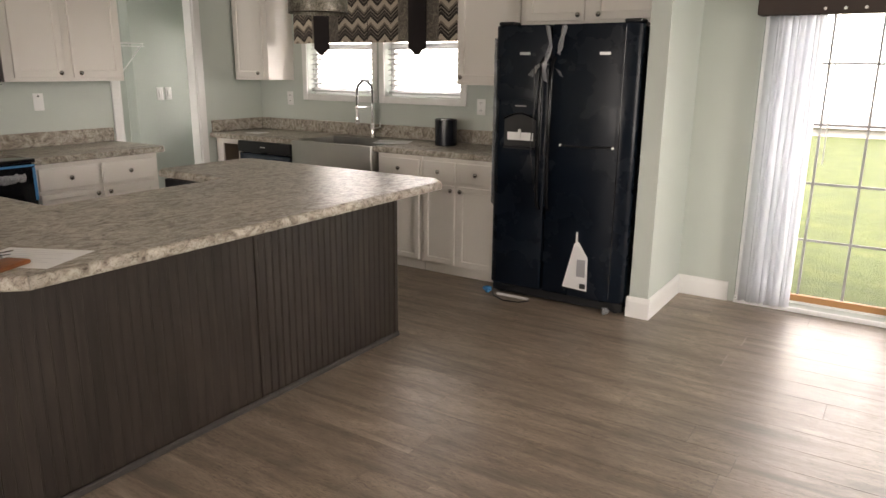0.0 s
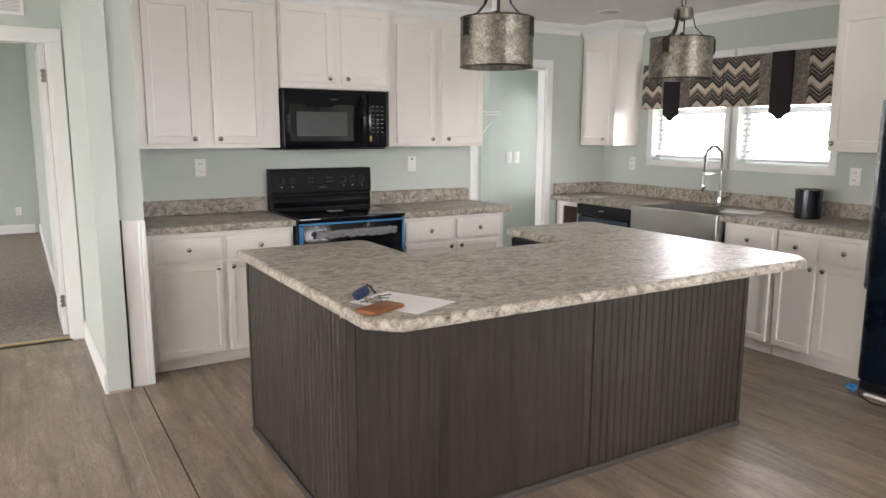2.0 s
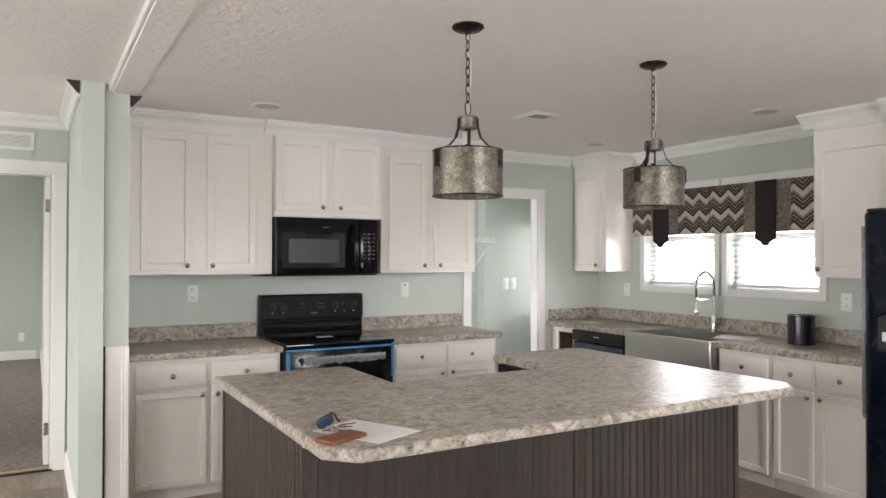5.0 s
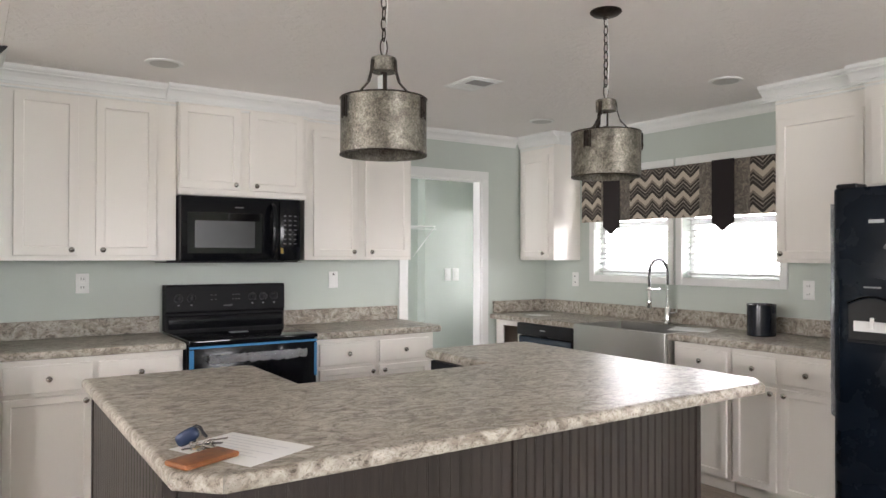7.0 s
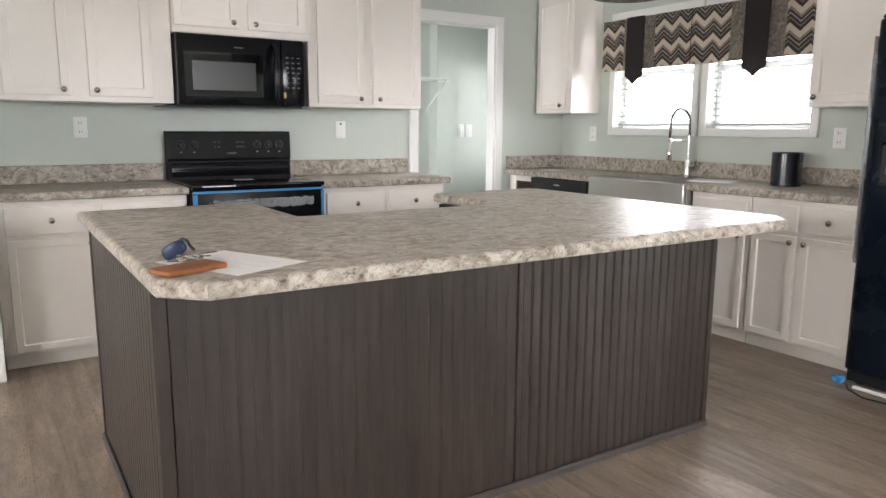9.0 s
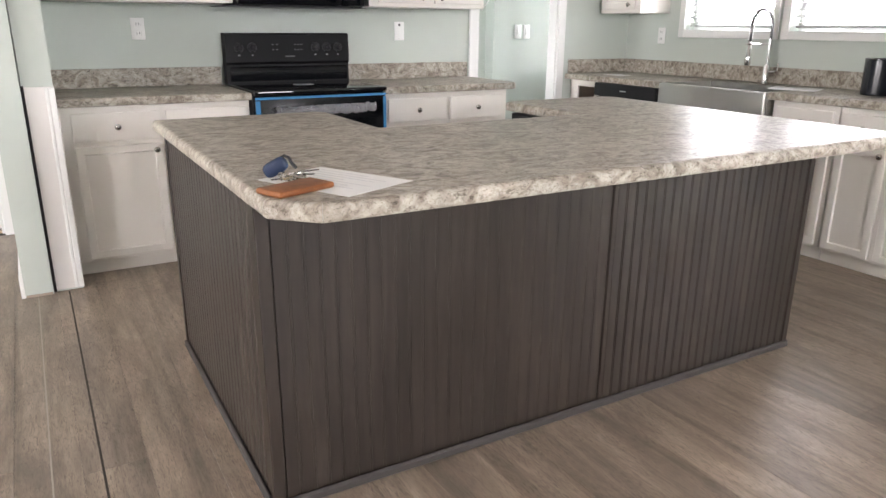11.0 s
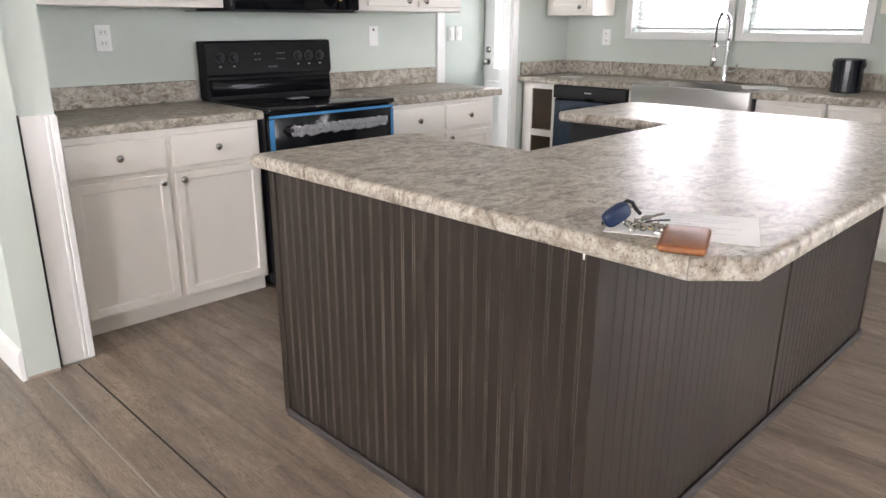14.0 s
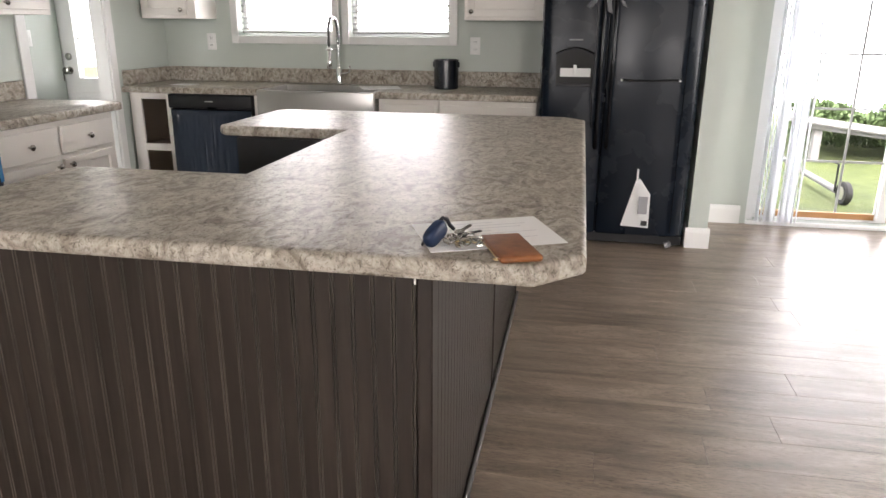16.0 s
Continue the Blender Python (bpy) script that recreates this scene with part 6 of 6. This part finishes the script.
# ---- floor planks ----
PW, PL = 0.178, 1.22
fl = thing("floor", (3.0, -3.0, 0), "grey-brown wood-look vinyl plank floor, satin finish", "floor", kind="structure")
random.seed(11)
shared, rest = {}, bmesh.new()
count = 0
y = -8.99
row = 0
while y < 0:
    y1 = min(y + PW, -0.001)
    x = -1.05 - random.random() * PL
    while x < 8.19:
        xa, xb = max(x, -1.05), min(x + PL, 8.19)
        west = -0.49 if y < -4.5 else (-1.05 if y > -3.1 else 0.0)
        xa = max(xa, west)
        if xb - xa > 0.02:
            near = -5.75 < y < -0.1 and xb > 0.4 and xa < 5.6
            L, W = round(xb - xa, 3), round(y1 - y, 3)
            if near and count < 300:
                worn = random.random() < 0.3
                if (L, W, worn) not in shared:
                    bm = block(bmesh.new(), -L / 2 + 0.0004, L / 2 - 0.0004, -W / 2 + 0.0003, W / 2 - 0.0003, -0.004, 0.0, 0.0007)
                    me = bpy.data.meshes.new("plank")
                    bm.to_mesh(me)
                    bm.free()
                    me.materials.append(FLOOR)
                    me.materials.append(END_SEAM)
                    for poly in me.polygons:
                        poly.material_index = 1 if worn and abs(poly.normal.x) > 0.3 and poly.normal.z > 0.2 else 0
                    shared[(L, W, worn)] = me
                o = new("plank", shared[(L, W, worn)])
                o.parent = fl
                o.location = Vector(((xa + xb) / 2, (y + y1) / 2, 0)) - ORIGIN[fl.name]
                count += 1
            else:
                q = [rest.verts.new((px, py, pz)) for pz in (-0.004, 0.0) for px, py in ((xa + 0.0006, y + 0.0006), (xb - 0.0006, y + 0.0006), (xb - 0.0006, y1 - 0.0006), (xa + 0.0006, y1 - 0.0006))]
                for f in ((4, 5, 6, 7), (0, 1, 5, 4), (1, 2, 6, 5), (2, 3, 7, 6), (3, 0, 4, 7)):
                    rest.faces.new([q[k] for k in f])
        x += PL
    y += PW
    row += 1
tagged(part("plank_field", rest, FLOOR, fl), kind="stuff")
tagged(part("floor_seam", box(0.80, 6.5, -4.445, -4.440, -0.002, 0.0012), PALE_SEAM), "pale worn joint line along the floor", "seam", kind="structure")
tagged(part("floor_seam", box(0.78, 6.5, -4.312, -4.305, -0.002, 0.0010), JOINT), "dark open joint line along the floor", "seam", kind="structure")
